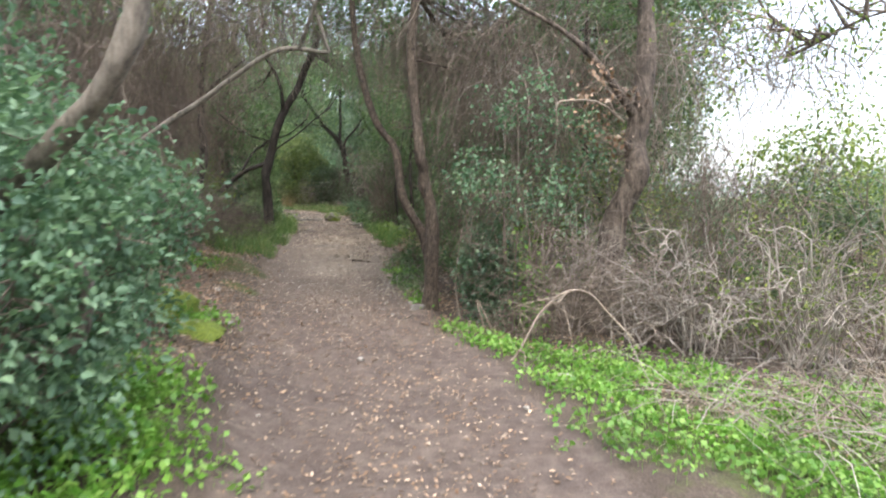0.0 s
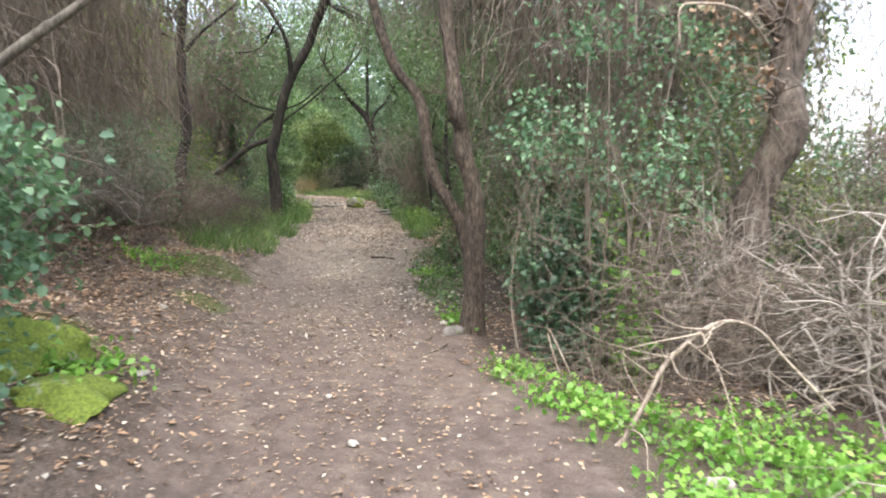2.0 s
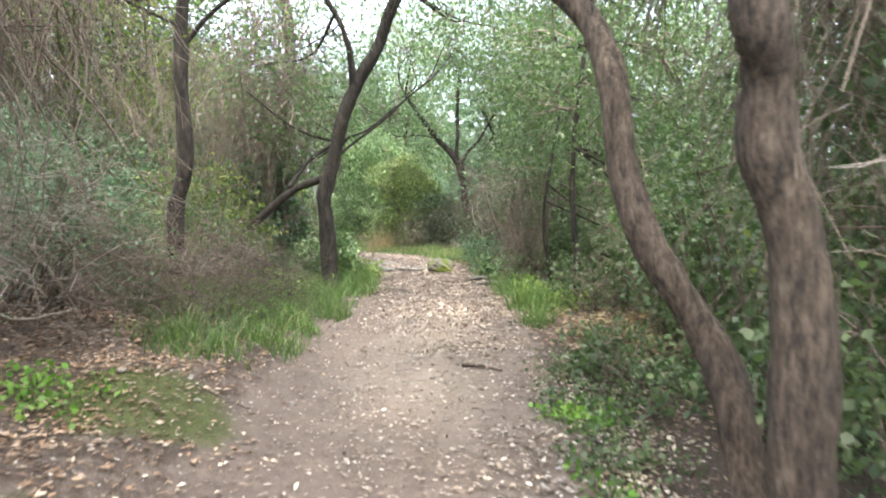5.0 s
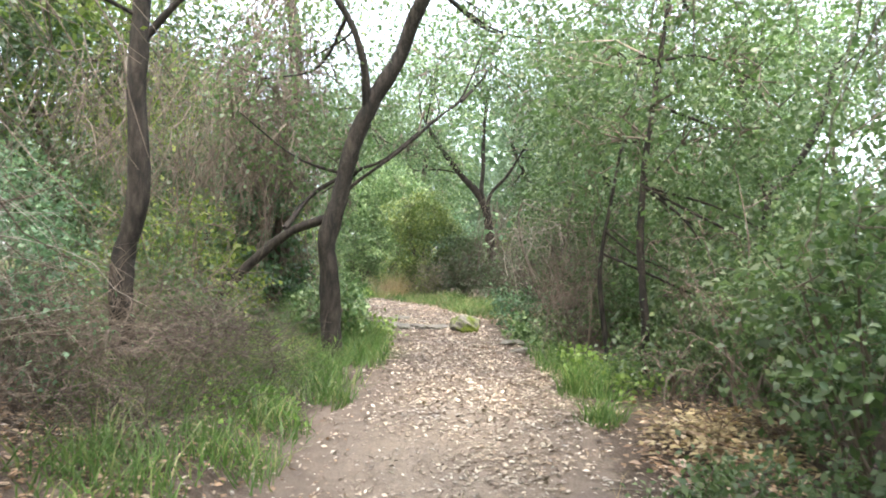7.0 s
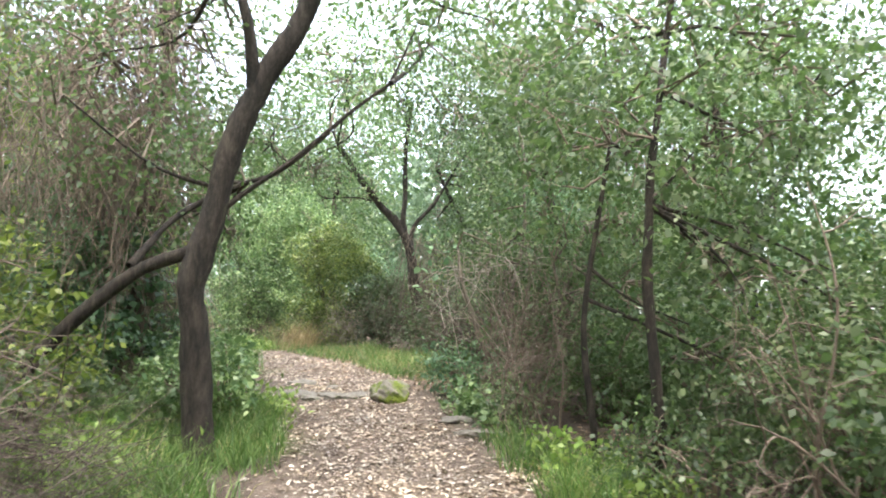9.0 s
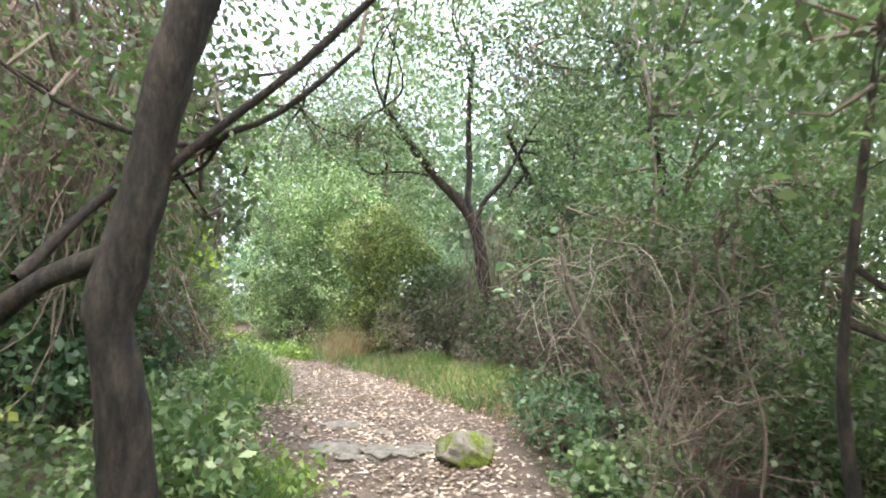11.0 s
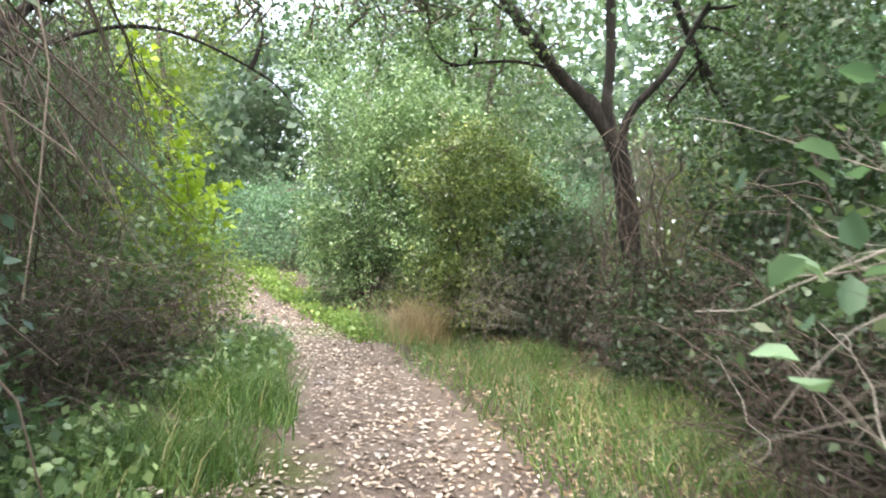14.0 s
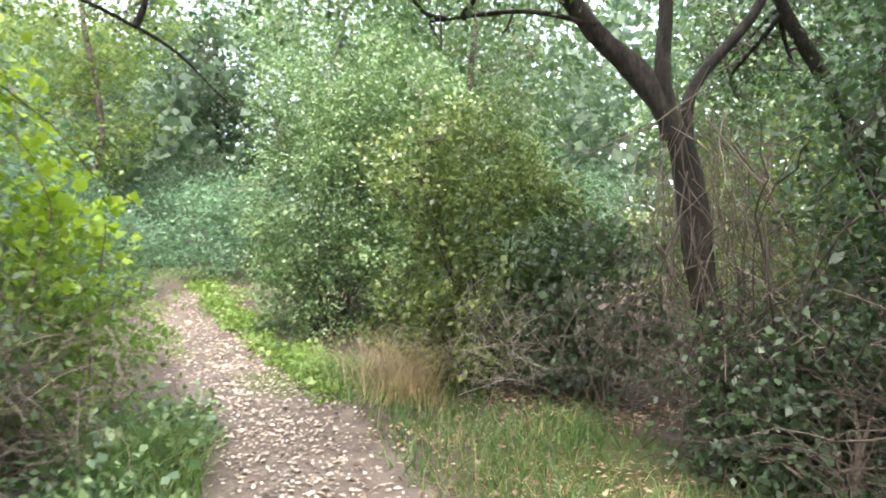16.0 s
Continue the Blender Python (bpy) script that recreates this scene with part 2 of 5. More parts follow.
def land(x, y):
    """Height of the ground."""
    x, y = np.asarray(x, float), np.asarray(y, float)
    u, w = x - centre(y), np.interp(y, HALF_Y, HALF_W)
    lf, rt = np.maximum(-u - w, 0), np.maximum(u - w, 0)
    bank = np.interp(y, [-5, 4, 11, 14, 17, 22], [0.12, 0.2, 0.22, 0.15, 0.08, 0.05])
    near = np.interp(y, [1, 5, 11, 14], [0.0, 1.0, 1.0, 0.0])
    z = np.interp(y, RISE_Y, RISE_Z) + bank * np.minimum(lf, 4) + 0.03 * np.clip(lf - 4, 0, 30)
    z = z + near * (0.26 * np.clip(-u - w + 0.35, 0, 0.7) - 0.05 * np.clip(u - w + 0.1, 0, 0.8))
    z = z - np.interp(y, [0, 8, 16, 22], [0.07, 0.06, 0.04, 0.0]) * np.minimum(rt, 6) - 0.03 * np.clip(rt - 6, 0, 60)
    z = z - np.interp(y, [-2, 2, 9, 13], [0.0, 0.1, 0.1, 0.0]) * np.clip(rt - 3.2, 0, 8)
    off = np.clip((lf + rt) / 0.6, 0, 1)
    z = z + off * (0.035 * np.sin(2.1 * x + 1.3 * y) + 0.025 * np.sin(4.3 * y - 2.7 * x + 1) + 0.02 * np.sin(6.1 * x + 5.2 * y))
    z = z - (1 - off) * 0.02 * np.cos(np.clip(u / w, -1, 1) * 1.57) + 0.008 * np.sin(5.3 * x + 2) * np.sin(4.1 * y) + 0.005 * np.sin(13 * x + 7 * y)
    return z


def rand(seed):
    return np.random.RandomState(seed)


def unit(v):
    return v / np.maximum(np.linalg.norm(v, axis=-1, keepdims=True), 1e-9)


# ---- meshes ----
OFFSET = {}


def thing(name, base, label, category, group="", kind=""):
    """A top-level Empty at the thing's base."""
    ob = new(name)
    ob.empty_display_size = 0.2
    ob.location = base
    OFFSET[ob] = np.array(base, float)
    return tagged(ob, label, category, group, kind)


def mesh_data(name, v, f, mat, smooth=True):
    me = bpy.data.meshes.new(name)
    v, f = np.asarray(v, np.float32), np.asarray(f, np.int32)
    k = f.shape[1]
    me.vertices.add(len(v))
    me.vertices.foreach_set("co", v.ravel())
    me.loops.add(f.size)
    me.loops.foreach_set("vertex_index", f.ravel())
    me.polygons.add(len(f))
    me.polygons.foreach_set("loop_start", np.arange(0, f.size, k, dtype=np.int32))
    me.update(calc_edges=True)
    if smooth:
        me.polygons.foreach_set("use_smooth", np.ones(len(f), bool))
    me.materials.append(mat)
    return me


def part(name, vf, mat, parent, label="", kind=""):
    """One mesh under a thing or a part; vf in world coordinates."""
    o = OFFSET[parent]
    ob = new(name, mesh_data(name, np.asarray(vf[0]) - o, vf[1], mat))
    ob.parent = parent
    OFFSET[ob] = o
    return tagged(ob, label, "", "", kind)


def lone(name, vf, mat, label, category, group="", kind=""):
    """A thing of one mesh, its origin at the foot of its middle."""
    v = np.asarray(vf[0])
    o = np.array([*(v[:, :2].min(0) + v[:, :2].max(0)) / 2, v[:, 2].min()])
    ob = new(name, mesh_data(name, v - o, vf[1], mat))
    ob.location = o
    return tagged(ob, label, category, group, kind)


def joined(*vfs):
    vs, fs, k = [], [], 0
    for v, f in vfs:
        vs.append(np.asarray(v)), fs.append(np.asarray(f) + k)
        k += len(v)
    return np.concatenate(vs), np.concatenate(fs)


def tubes(p, r, sides=3, rough=0.0, seed=0):
    """Many tubes at once: p (n, k, 3) points, r (n, k) radii."""
    p, r = np.asarray(p, float), np.asarray(r, float)
    n, k, _ = p.shape
    t = unit(np.gradient(p, axis=1))
    ref = np.where(np.abs(unit(p[:, -1] - p[:, 0])[:, 2:3]) > 0.75, [[1.0, 0.13, 0.0]], [[0.07, 0.1, 1.0]])[:, None, :]
    a = unit(np.cross(t, ref))
    b = np.cross(t, a)
    ang = np.arange(sides) * 2 * np.pi / sides
    rr = r[:, :, None]
    if rough:
        rr = rr * (1 + rough * rand(seed).uniform(-1, 1, (n, k, sides)))
    else:
        rr = np.repeat(rr, sides, 2)
    v = p[:, :, None] + rr[..., None] * (np.cos(ang)[:, None] * a[:, :, None] + np.sin(ang)[:, None] * b[:, :, None])
    i = np.arange(n * k * sides).reshape(n, k, sides)
    j = np.roll(i, -1, 2)
    f = np.stack([i[:, :-1], j[:, :-1], j[:, 1:], i[:, 1:]], -1).reshape(-1, 4)
    return v.reshape(-1, 3), f


def spline(pts, n):
    """Catmull-Rom through pts."""
    p = np.asarray(pts, float)
    p = np.concatenate([2 * p[:1] - p[1:2], p, 2 * p[-1:] - p[-2:-1]])
    s = np.linspace(0, len(p) - 3 - 1e-6, n)
    i, u = s.astype(int), (s % 1)[:, None]
    a, b, c, d = p[i], p[i + 1], p[i + 2], p[i + 3]
    return 0.5 * (2 * b + (c - a) * u + (2 * a - 5 * b + 4 * c - d) * u**2 + (3 * b - a - 3 * c + d) * u**3)


def limb_mesh(pts, r0, r1, sides=12, n=0, seed=0, wob=0.25):
    """A knotty, tapering stem through pts."""
    length = np.linalg.norm(np.diff(np.asarray(pts, float), axis=0), axis=1).sum()
    n = n or max(8, int(length / 0.09))
    p = spline(pts, n)
    g = rand(seed)
    s = np.linspace(0, 1, n)
    for q in range(3):
        ph = g.uniform(0, 6.28, 3)
        p = p + wob * r0 * np.stack([np.sin(s * length * (2.5 + 2 * q) + ph[0]), np.sin(s * length * (2.1 + 2 * q) + ph[1]), 0 * s], 1) / (1 + q) * np.minimum(1, s * 6)[:, None]
    r = r0 + (r1 - r0) * s**0.85
    r = r * (1 + 0.07 * np.sin(s * length * 7 + g.uniform(0, 6)) + 0.35 * np.exp(-s * length * 6) * (r0 > 0.04))
    return tubes(p[None], r[None], sides, 0.09, seed)


def leaves(p, size, g, up=0.8, droop=0.25, out=None, wide=0.5, shape=6, flat=1.0):
    """Leaf blades at p, folded along the rib."""
    n = len(p)
    a = g.normal(size=(n, 3)) * 0.7
    a[:, 2] = a[:, 2] * flat - droop
    if out is not None:
        a = a + out
    a = unit(a)
    nr = g.normal(size=(n, 3)) * 0.6
    nr[:, 2] += up
    b = unit(np.cross(nr, a))
    nn = np.cross(a, b)
    s = (np.broadcast_to(size, (n,)) * g.uniform(0.6, 1.3, n))[:, None]
    w = s * wide * 0.5 * g.uniform(0.8, 1.2, (n, 1))
    fold = 0.35 * w
    if shape == 6:
        v = np.stack([p, p + a * s * 0.3 + b * w + nn * fold, p + a * s * 0.72 + b * w * 0.8 + nn * fold, p + a * s - nn * 0.12 * s,
                      p + a * s * 0.72 - b * w * 0.8 + nn * fold, p + a * s * 0.3 - b * w + nn * fold], 1)
        f = np.array([[0, 1, 2, 3], [0, 3, 4, 5]])
    else:
        v = np.stack([p, p + a * s * 0.5 + b * w + nn * fold, p + a * s, p + a * s * 0.5 - b * w + nn * fold], 1)
        f = np.array([[0, 1, 2, 3]])
    fi = (np.arange(n)[:, None, None] * v.shape[1] + f[None]).reshape(-1, 4)
    return v.reshape(-1, 3), fi


def passage(p, side=0.8, top=2.35):
    """True where p is clear of the space that a walker needs along the trail."""
    x = np.interp(p[:, 1], [-5, 0, 4, 6.4, 8.4, 10.6, 13.3, 16.3, 17.1, 19, 21], [0, 0, -0.23, -0.69, -1.26, -1.76, -2.16, -2.85, -3.2, -4, -5.2])
    return (np.abs(p[:, 0] - x) > side) | (p[:, 2] > land(p[:, 0], p[:, 1]) + top) | (p[:, 1] > 22)


def clumps(c, r, n, g, shell=0.6, gaps=0.0):
    """Middles of leaf clumps in an uneven ellipsoid."""
    c, r = np.array(c, float), np.array(r, float)
    d = unit(g.normal(size=(int(n * (1 + 2 * gaps)) + 8, 3)))
    rad = g.uniform(0, 1, len(d)) ** (1 / 3)
    rad = shell * (0.72 + 0.28 * rad) + (1 - shell) * rad
    ph = g.uniform(0, 6.28, 4)
    lump = 1 + 0.18 * np.sin(3.1 * d[:, 0] * 2 + ph[0]) * np.sin(2.7 * d[:, 2] * 2 + ph[1]) + 0.14 * np.sin(7 * d[:, 1] + ph[2]) * np.cos(6 * d[:, 0] + ph[3])
    if gaps:
        keep = np.sin(5 * d[:, 0] + ph[1]) * np.sin(5 * d[:, 1] + ph[2]) + np.sin(4 * d[:, 2] + ph[3]) * 0.6 + g.normal(size=len(d)) * 0.25 > gaps - 0.6
        d, rad, lump = d[keep], rad[keep], lump[keep]
    return (c + d * rad[:, None] * lump[:, None] * r)[:n], d[:n]


def crown_mesh(c, r, n, per, spread, size, seed, shell=0.6, gaps=0.0, up=0.7, droop=0.3, wide=0.5, shape=4):
    """Leaves in clumps. Returns the leaves and the clumps' middles."""
    g = rand(seed)
    m, d = clumps(c, r, n, g, shell, gaps)
    ok = m[:, 2] > land(m[:, 0], m[:, 1]) + 0.03
    m, d = m[ok], d[ok]
    p = np.repeat(m, per, 0) + g.normal(size=(len(m) * per, 3)) * spread * np.array([1, 1, 0.75])
    out = np.repeat(d, per, 0) * 0.5
    ok = passage(p) & (p[:, 2] > land(p[:, 0], p[:, 1]) + 0.02)
    return leaves(p[ok], size, g, up, droop, out[ok], wide, shape), m


def twigs_to(m, hubs, g, r=0.008, sag=0.1):
    """Thin twigs from the nearest of the hubs to clump middles m."""
    hubs = np.asarray(hubs, float)
    h = hubs[np.argmin(((m[:, None] - hubs[None]) ** 2).sum(-1), 1)]
    s = np.linspace(0, 1, 4)[None, :, None]
    p = h[:, None] * (1 - s) + m[:, None] * s + g.normal(size=(len(m), 4, 3)) * sag * np.sin(s * 3.14)
    ok = passage(p[:, 1]) & passage(p[:, 2]) & passage(p[:, 3])
    return tubes(p[ok], np.linspace(r * 1.6, r * 0.4, 4)[None].repeat(ok.sum(), 0), 3)


def tree(stems, crowns, label, bark=BARK, leaf=OAK_LEAF, seed=0, name="tree", category="tree", limbs=5, twig=BROWN_TWIG, leaf_size=0.07,
         wide=0.55, shape=4, spread=0.2, shell=0.45, gaps=0.2, extra=(), group="", dense=1.4):
    """stems: (points, r0, r1); crowns: (middle, radii, clumps, leaves per clump)."""
    g = rand(seed)
    ob = thing(name, stems[0][0][0], label, category, group)
    hubs = []
    for i, (pts, r0, r1) in enumerate(stems):
        part("trunk" if i == 0 or r0 > 0.06 else "limb", limb_mesh(pts, r0, r1, 14 if r0 > 0.05 else 8, 0, seed + i), bark, ob)
        hubs.append(spline(pts, 12)[5:])
    top = np.concatenate(hubs)
    for i, (c, r, n, per) in enumerate(crowns):
        lv, m = crown_mesh(c, r, int(n * dense * 1.15), per, spread, leaf_size * 0.88, seed * 7 + i, shell, gaps, 0.7, 0.3, wide, shape)
        ends = m[g.permutation(len(m))[:limbs]] if len(m) else m
        own = [top]
        for j, e in enumerate(ends):
            e = np.array(c) + (e - np.array(c)) * 0.75
            h = top[np.argmin(((top - e) ** 2).sum(1) + g.uniform(0, 0.4, len(top)))]
            mid = (h + e) / 2 + g.normal(size=3) * 0.1 * np.linalg.norm(e - h)
            pts = [h, mid, e]
            if passage(spline(pts, 8)).all():
                part("limb", limb_mesh(pts, 0.016 + 0.008 * g.rand(), 0.005, 6, 10, seed + 31 * j, 0.8), bark, ob)
                own.append(spline(pts, 8))
        if len(m):
            crown = part("crown", lv, leaf, ob, "", "stuff")
            part("twig_spray", twigs_to(m[::4], np.concatenate(own), g), twig, crown, "thin brown twigs", "stuff")
    for nm, vf, mat, lab in extra:
        part(nm, vf, mat, ob, lab, "stuff")
    return ob


def shrub(c, r, n, per, label, leaf, seed, leaf_size=0.045, spread=0.088, wide=0.6, shape=4, stems=9, bark=BROWN_TWIG, name="shrub",
          category="shrub", shell=0.55, gaps=0.12, up=0.7, droop=0.2, stem_r=0.012, group="", core=True):
    """A many-stemmed bush on the ground under its middle c."""
    g = rand(seed)
    base = np.array([c[0], c[1], float(land(c[0], c[1])) - 0.02])
    ob = thing(name, base, label, category, group)
    lv, m = crown_mesh(c, r, int(n * 1.35), per, spread, leaf_size * 1.25, seed, shell, gaps, up, droop, wide, shape)
    ends = np.array(c) + (m[g.permutation(len(m))[:stems]] - np.array(c)) * 0.9
    hubs = []
    for i, e in enumerate(ends):
        a = g.uniform(0, 6.28)
        foot = base + np.array([math.cos(a) * r[0] * 0.3 * g.rand(), math.sin(a) * r[1] * 0.3 * g.rand(), 0])
        foot[2] = float(land(foot[0], foot[1])) - 0.02
        pts = [foot, (foot + e) / 2 + np.array([*g.normal(size=2) * 0.06, 0.1]), e]
        if passage(spline(pts, 8)).all():
            part("stem", limb_mesh(pts, stem_r * g.uniform(0.8, 1.5), stem_r * 0.35, 6, 10, seed + i, 0.8), bark, ob)
            hubs.append(spline(pts, 9)[3:])
    if core and min(r) > 0.38:
        inner, _ = crown_mesh(c, tuple(k * 0.7 for k in r), int(n * 0.22), per, spread * 1.2, leaf_size * 2.0, seed + 5, 0.1, 0.0, up, droop, wide, 4)
        part("inner_foliage", inner, leaf, ob, "", "stuff")
    leafage = part("foliage", lv, leaf, ob, "", "stuff")
    part("twig_spray", twigs_to(m[::4], np.concatenate(hubs), g, 0.004, 0.06), bark, leafage, "fine twigs", "stuff")
    return ob


def wander(start, direct, length, g, k=7, bend=0.35, fall=0.0):
    """Crooked lines from start points along direct: (n, k, 3)."""
    n = len(start)
    step = (np.asarray(length) / (k - 1)).reshape(-1, 1)
    d = unit(direct)
    p = [np.asarray(start, float)]
    for i in range(k - 1):
        d = unit(d + g.normal(size=(n, 3)) * bend + np.array([0, 0, -fall]))
        p.append(p[-1] + d * step)
    return np.stack(p, 1)


def brush_mesh(c, r, n, seed, length=(0.4, 1.0), rad=(0.0012, 0.0038), bend=0.27, fall=0.12, up=0.5, k=6):
    """A tangle of thin crooked sticks."""
    g = rand(seed)
    m, d = clumps(c, r, n, g, 0.2)
    dr = g.normal(size=m.shape)
    dr[:, 2] = np.abs(dr[:, 2]) * up + 0.1
    p = wander(m, dr, g.uniform(*length, len(m)), g, k, bend, fall)
    p[:, :, 2] = np.maximum(p[:, :, 2], land(p[:, :, 0], p[:, :, 1]) + 0.01)
    ok = passage(p[:, 0]) & passage(p[:, k // 2]) & passage(p[:, -1])
    p = p[ok]
    rr = g.uniform(*rad, len(p))[:, None] * np.linspace(1.2, 0.45, k)[None]
    return tubes(p, rr, 3)


def dead_bush(c, r, n, label, seed, mat=DEAD_TWIG, **kw):
    return lone("dead_brush", brush_mesh(c, r, n, seed, **kw), mat, label, "dead brush", "", "stuff")


def bramble(foot, heads, label, seed, mat=DEAD_TWIG, r=0.008, sides=7, fine=4, name="dead_shrub", category="dead shrub"):
    """A bare shrub: main stems from the foot to each head, then two orders of side twigs."""
    g = rand(seed)
    ob = thing(name, (foot[0], foot[1], float(land(foot[0], foot[1])) - 0.02), label, category)
    mains, tips = [], []
    for i, h in enumerate(heads):
        a = np.array([foot[0] + g.normal() * 0.12, foot[1] + g.normal() * 0.12, 0.0])
        a[2] = float(land(a[0], a[1])) - 0.02
        h = np.array(h, float)
        arch = np.array([0, 0, 0.28 * np.linalg.norm((h - a)[:2])])
        pts = [a, a * 0.65 + h * 0.35 + arch + g.normal(size=3) * 0.08, a * 0.3 + h * 0.7 + arch + g.normal(size=3) * 0.08, h]
        line = spline(pts, 24)
        line[:, 2] = np.maximum(line[:, 2], land(line[:, 0], line[:, 1]) + 0.01 * (np.arange(24) > 2))
        if passage(line, 0.7).all():
            part("stem", limb_mesh(pts, r * g.uniform(0.7, 1.5), r * 0.3, 6, 22, seed + i, 1.2), mat, ob)
            mains.append(line)
    base = np.stack(mains)
    tubes_out = []
    for order, (per, ln, rad) in enumerate(((sides, (0.25, 0.75), r * 0.4), (fine, (0.12, 0.4), r * 0.2))):
        n, k, _ = base.shape
        i, j = np.repeat(np.arange(n), per), g.randint(k // 4, k - 1, n * per)
        st, tan = base[i, j], unit(base[i, j + 1] - base[i, j])
        d = tan * 0.7 + g.normal(size=st.shape) * 0.6 + np.array([0, 0, 0.1])
        p = wander(st, d, g.uniform(*ln, len(st)), g, 7, 0.3, 0.06)
        p[:, :, 2] = np.maximum(p[:, :, 2], land(p[:, :, 0], p[:, :, 1]) + 0.01)
        p = p[passage(p[:, 3], 0.7) & passage(p[:, -1], 0.7)]
        tubes_out.append(tubes(p, rad * g.uniform(0.6, 1.4, len(p))[:, None] * np.linspace(1.2, 0.4, 7)[None], 3 if order else 4))
        base = p
        part("twig_spray", tubes_out[-1], mat, ob, "crooked side twigs" if order == 0 else "fine dry twigs", "stuff")
    return ob


def heads(c, r, n, seed):
    """Places on an uneven dome where a shrub's stems end."""
    g = rand(seed)
    d = unit(g.normal(size=(n, 3)) * np.array([1, 1, 0.8]) + np.array([0, 0, 0.35]))
    return np.array(c) + d * np.array(r) * g.uniform(0.6, 1.1, (n, 1))


def curtain_mesh(c, r, n, seed, length=(0.5, 1.6), rad=(0.002, 0.0055), bend=0.22):
    """Thin dead stems that hang down."""
    g = rand(seed)
    m, _ = clumps(c, r, n, g, 0.2)
    d = g.normal(size=m.shape) * 0.45
    d[:, 2] -= 0.8
    p = wander(m, d, g.uniform(*length, len(m)), g, 6, bend * 1.15, 0.12)
    p[:, :, 2] = np.maximum(p[:, :, 2], land(p[:, :, 0], p[:, :, 1]) + 0.01)
    ok = passage(p[:, 0]) & passage(p[:, 3]) & passage(p[:, -1])
    p = p[ok]
    return tubes(p, g.uniform(*rad, len(p))[:, None] * np.linspace(1.3, 0.5, 6)[None], 3)


def curtain(c, r, n, label, seed, mat=BROWN_TWIG, **kw):
    return lone("hanging_vine", curtain_mesh(c, r, n, seed, **kw), mat, label, "vine", "", "stuff")


def blades(x, y, g, height, width=0.006, lean=0.35, k=3):
    """Grass blades rooted at x, y."""
    n = len(x)
    p0 = np.stack([x, y, land(x, y) - 0.01], 1)
    a = g.uniform(0, 6.28, n)
    h = height * g.uniform(0.25, 1.3, n)
    dr = np.stack([np.cos(a), np.sin(a), 0 * a], 1)
    ln = (lean * g.uniform(0.3, 1.6, n))[:, None]
    s = np.linspace(0, 1, k)
    q = g.uniform(0, 6.28, n)
    b = np.stack([np.cos(q), np.sin(q), 0 * q], 1)
    rows = []
    for u in s:
        mid = p0 + np.array([0, 0, 1.0]) * (h * (u - 0.25 * u * u * ln[:, 0]))[:, None] + dr * ln * h[:, None] * u * u
        w = width * (1 - 0.9 * u) * 0.5 * g.uniform(0.7, 1.3, n)[:, None] if u < 1 else width * 0.04
        rows += [mid - b * w, mid + b * w]
    v = np.stack(rows, 1)
    f = np.array([[2 * i, 2 * i + 1, 2 * i + 3, 2 * i + 2] for i in range(k - 1)])
    ok = passage(v[:, -1], 0.35, 0.6) if n else np.ones(0, bool)
    v = v[ok]
    return v.reshape(-1, 3), (np.arange(len(v))[:, None, None] * 2 * k + f[None]).reshape(-1, 4)


def spots(boxes, n, g):
    """Random places within discs (x, y, radius)."""
    b = np.array(boxes, float)
    w = b[:, 2] ** 2
    i = g.choice(len(b), n, p=w / w.sum())
    a, r = g.uniform(0, 6.28, n), np.sqrt(g.uniform(0, 1, n)) * (1 + 0.25 * g.normal(size=n))
    return b[i, 0] + b[i, 2] * r * np.cos(a), b[i, 1] + b[i, 2] * r * np.sin(a)


def off_trail(x, y, keep=0.0):
    return np.abs(x - centre(y)) > np.interp(y, HALF_Y, HALF_W) - keep


def grass(discs, n, height, label, seed, mat=GRASS_BLADE, width=0.011, lean=0.9, keep=0.05, name="grass"):
    g = rand(seed)
    x, y = spots(discs, n, g)
    ok = off_trail(x, y, keep)
    return lone(name, blades(x[ok], y[ok], g, height, width, lean), mat, label, "grass", "", "stuff")


def herbs(discs, n, height, size, label, seed, mat=HERB_LEAF, wide=0.75, keep=0.1, per=7):
    """Low broad-leaved plants."""
    g = rand(seed)
    x, y = spots(discs, n, g)
    ok = off_trail(x, y, keep)
    x, y = np.repeat(x[ok], per), np.repeat(y[ok], per)
    x, y = x + g.normal(size=len(x)) * size * 1.3, y + g.normal(size=len(y)) * size * 1.3
    p = np.stack([x, y, land(x, y) + height * np.repeat(g.uniform(0.2, 1.2, len(x) // per), per) * g.uniform(0.2, 1, len(x))], 1)
    lf = leaves(p, size * 1.25, g, 1.2, -0.1, None, wide, 4)
    st = np.stack([np.stack([x, y, land(x, y) - 0.01], 1), p], 1)[:: 4]
    return lone("wild_herbs", joined(lf, tubes(st, np.full((len(st), 2), 0.0012), 3)), mat, label, "herbs", "", "stuff")


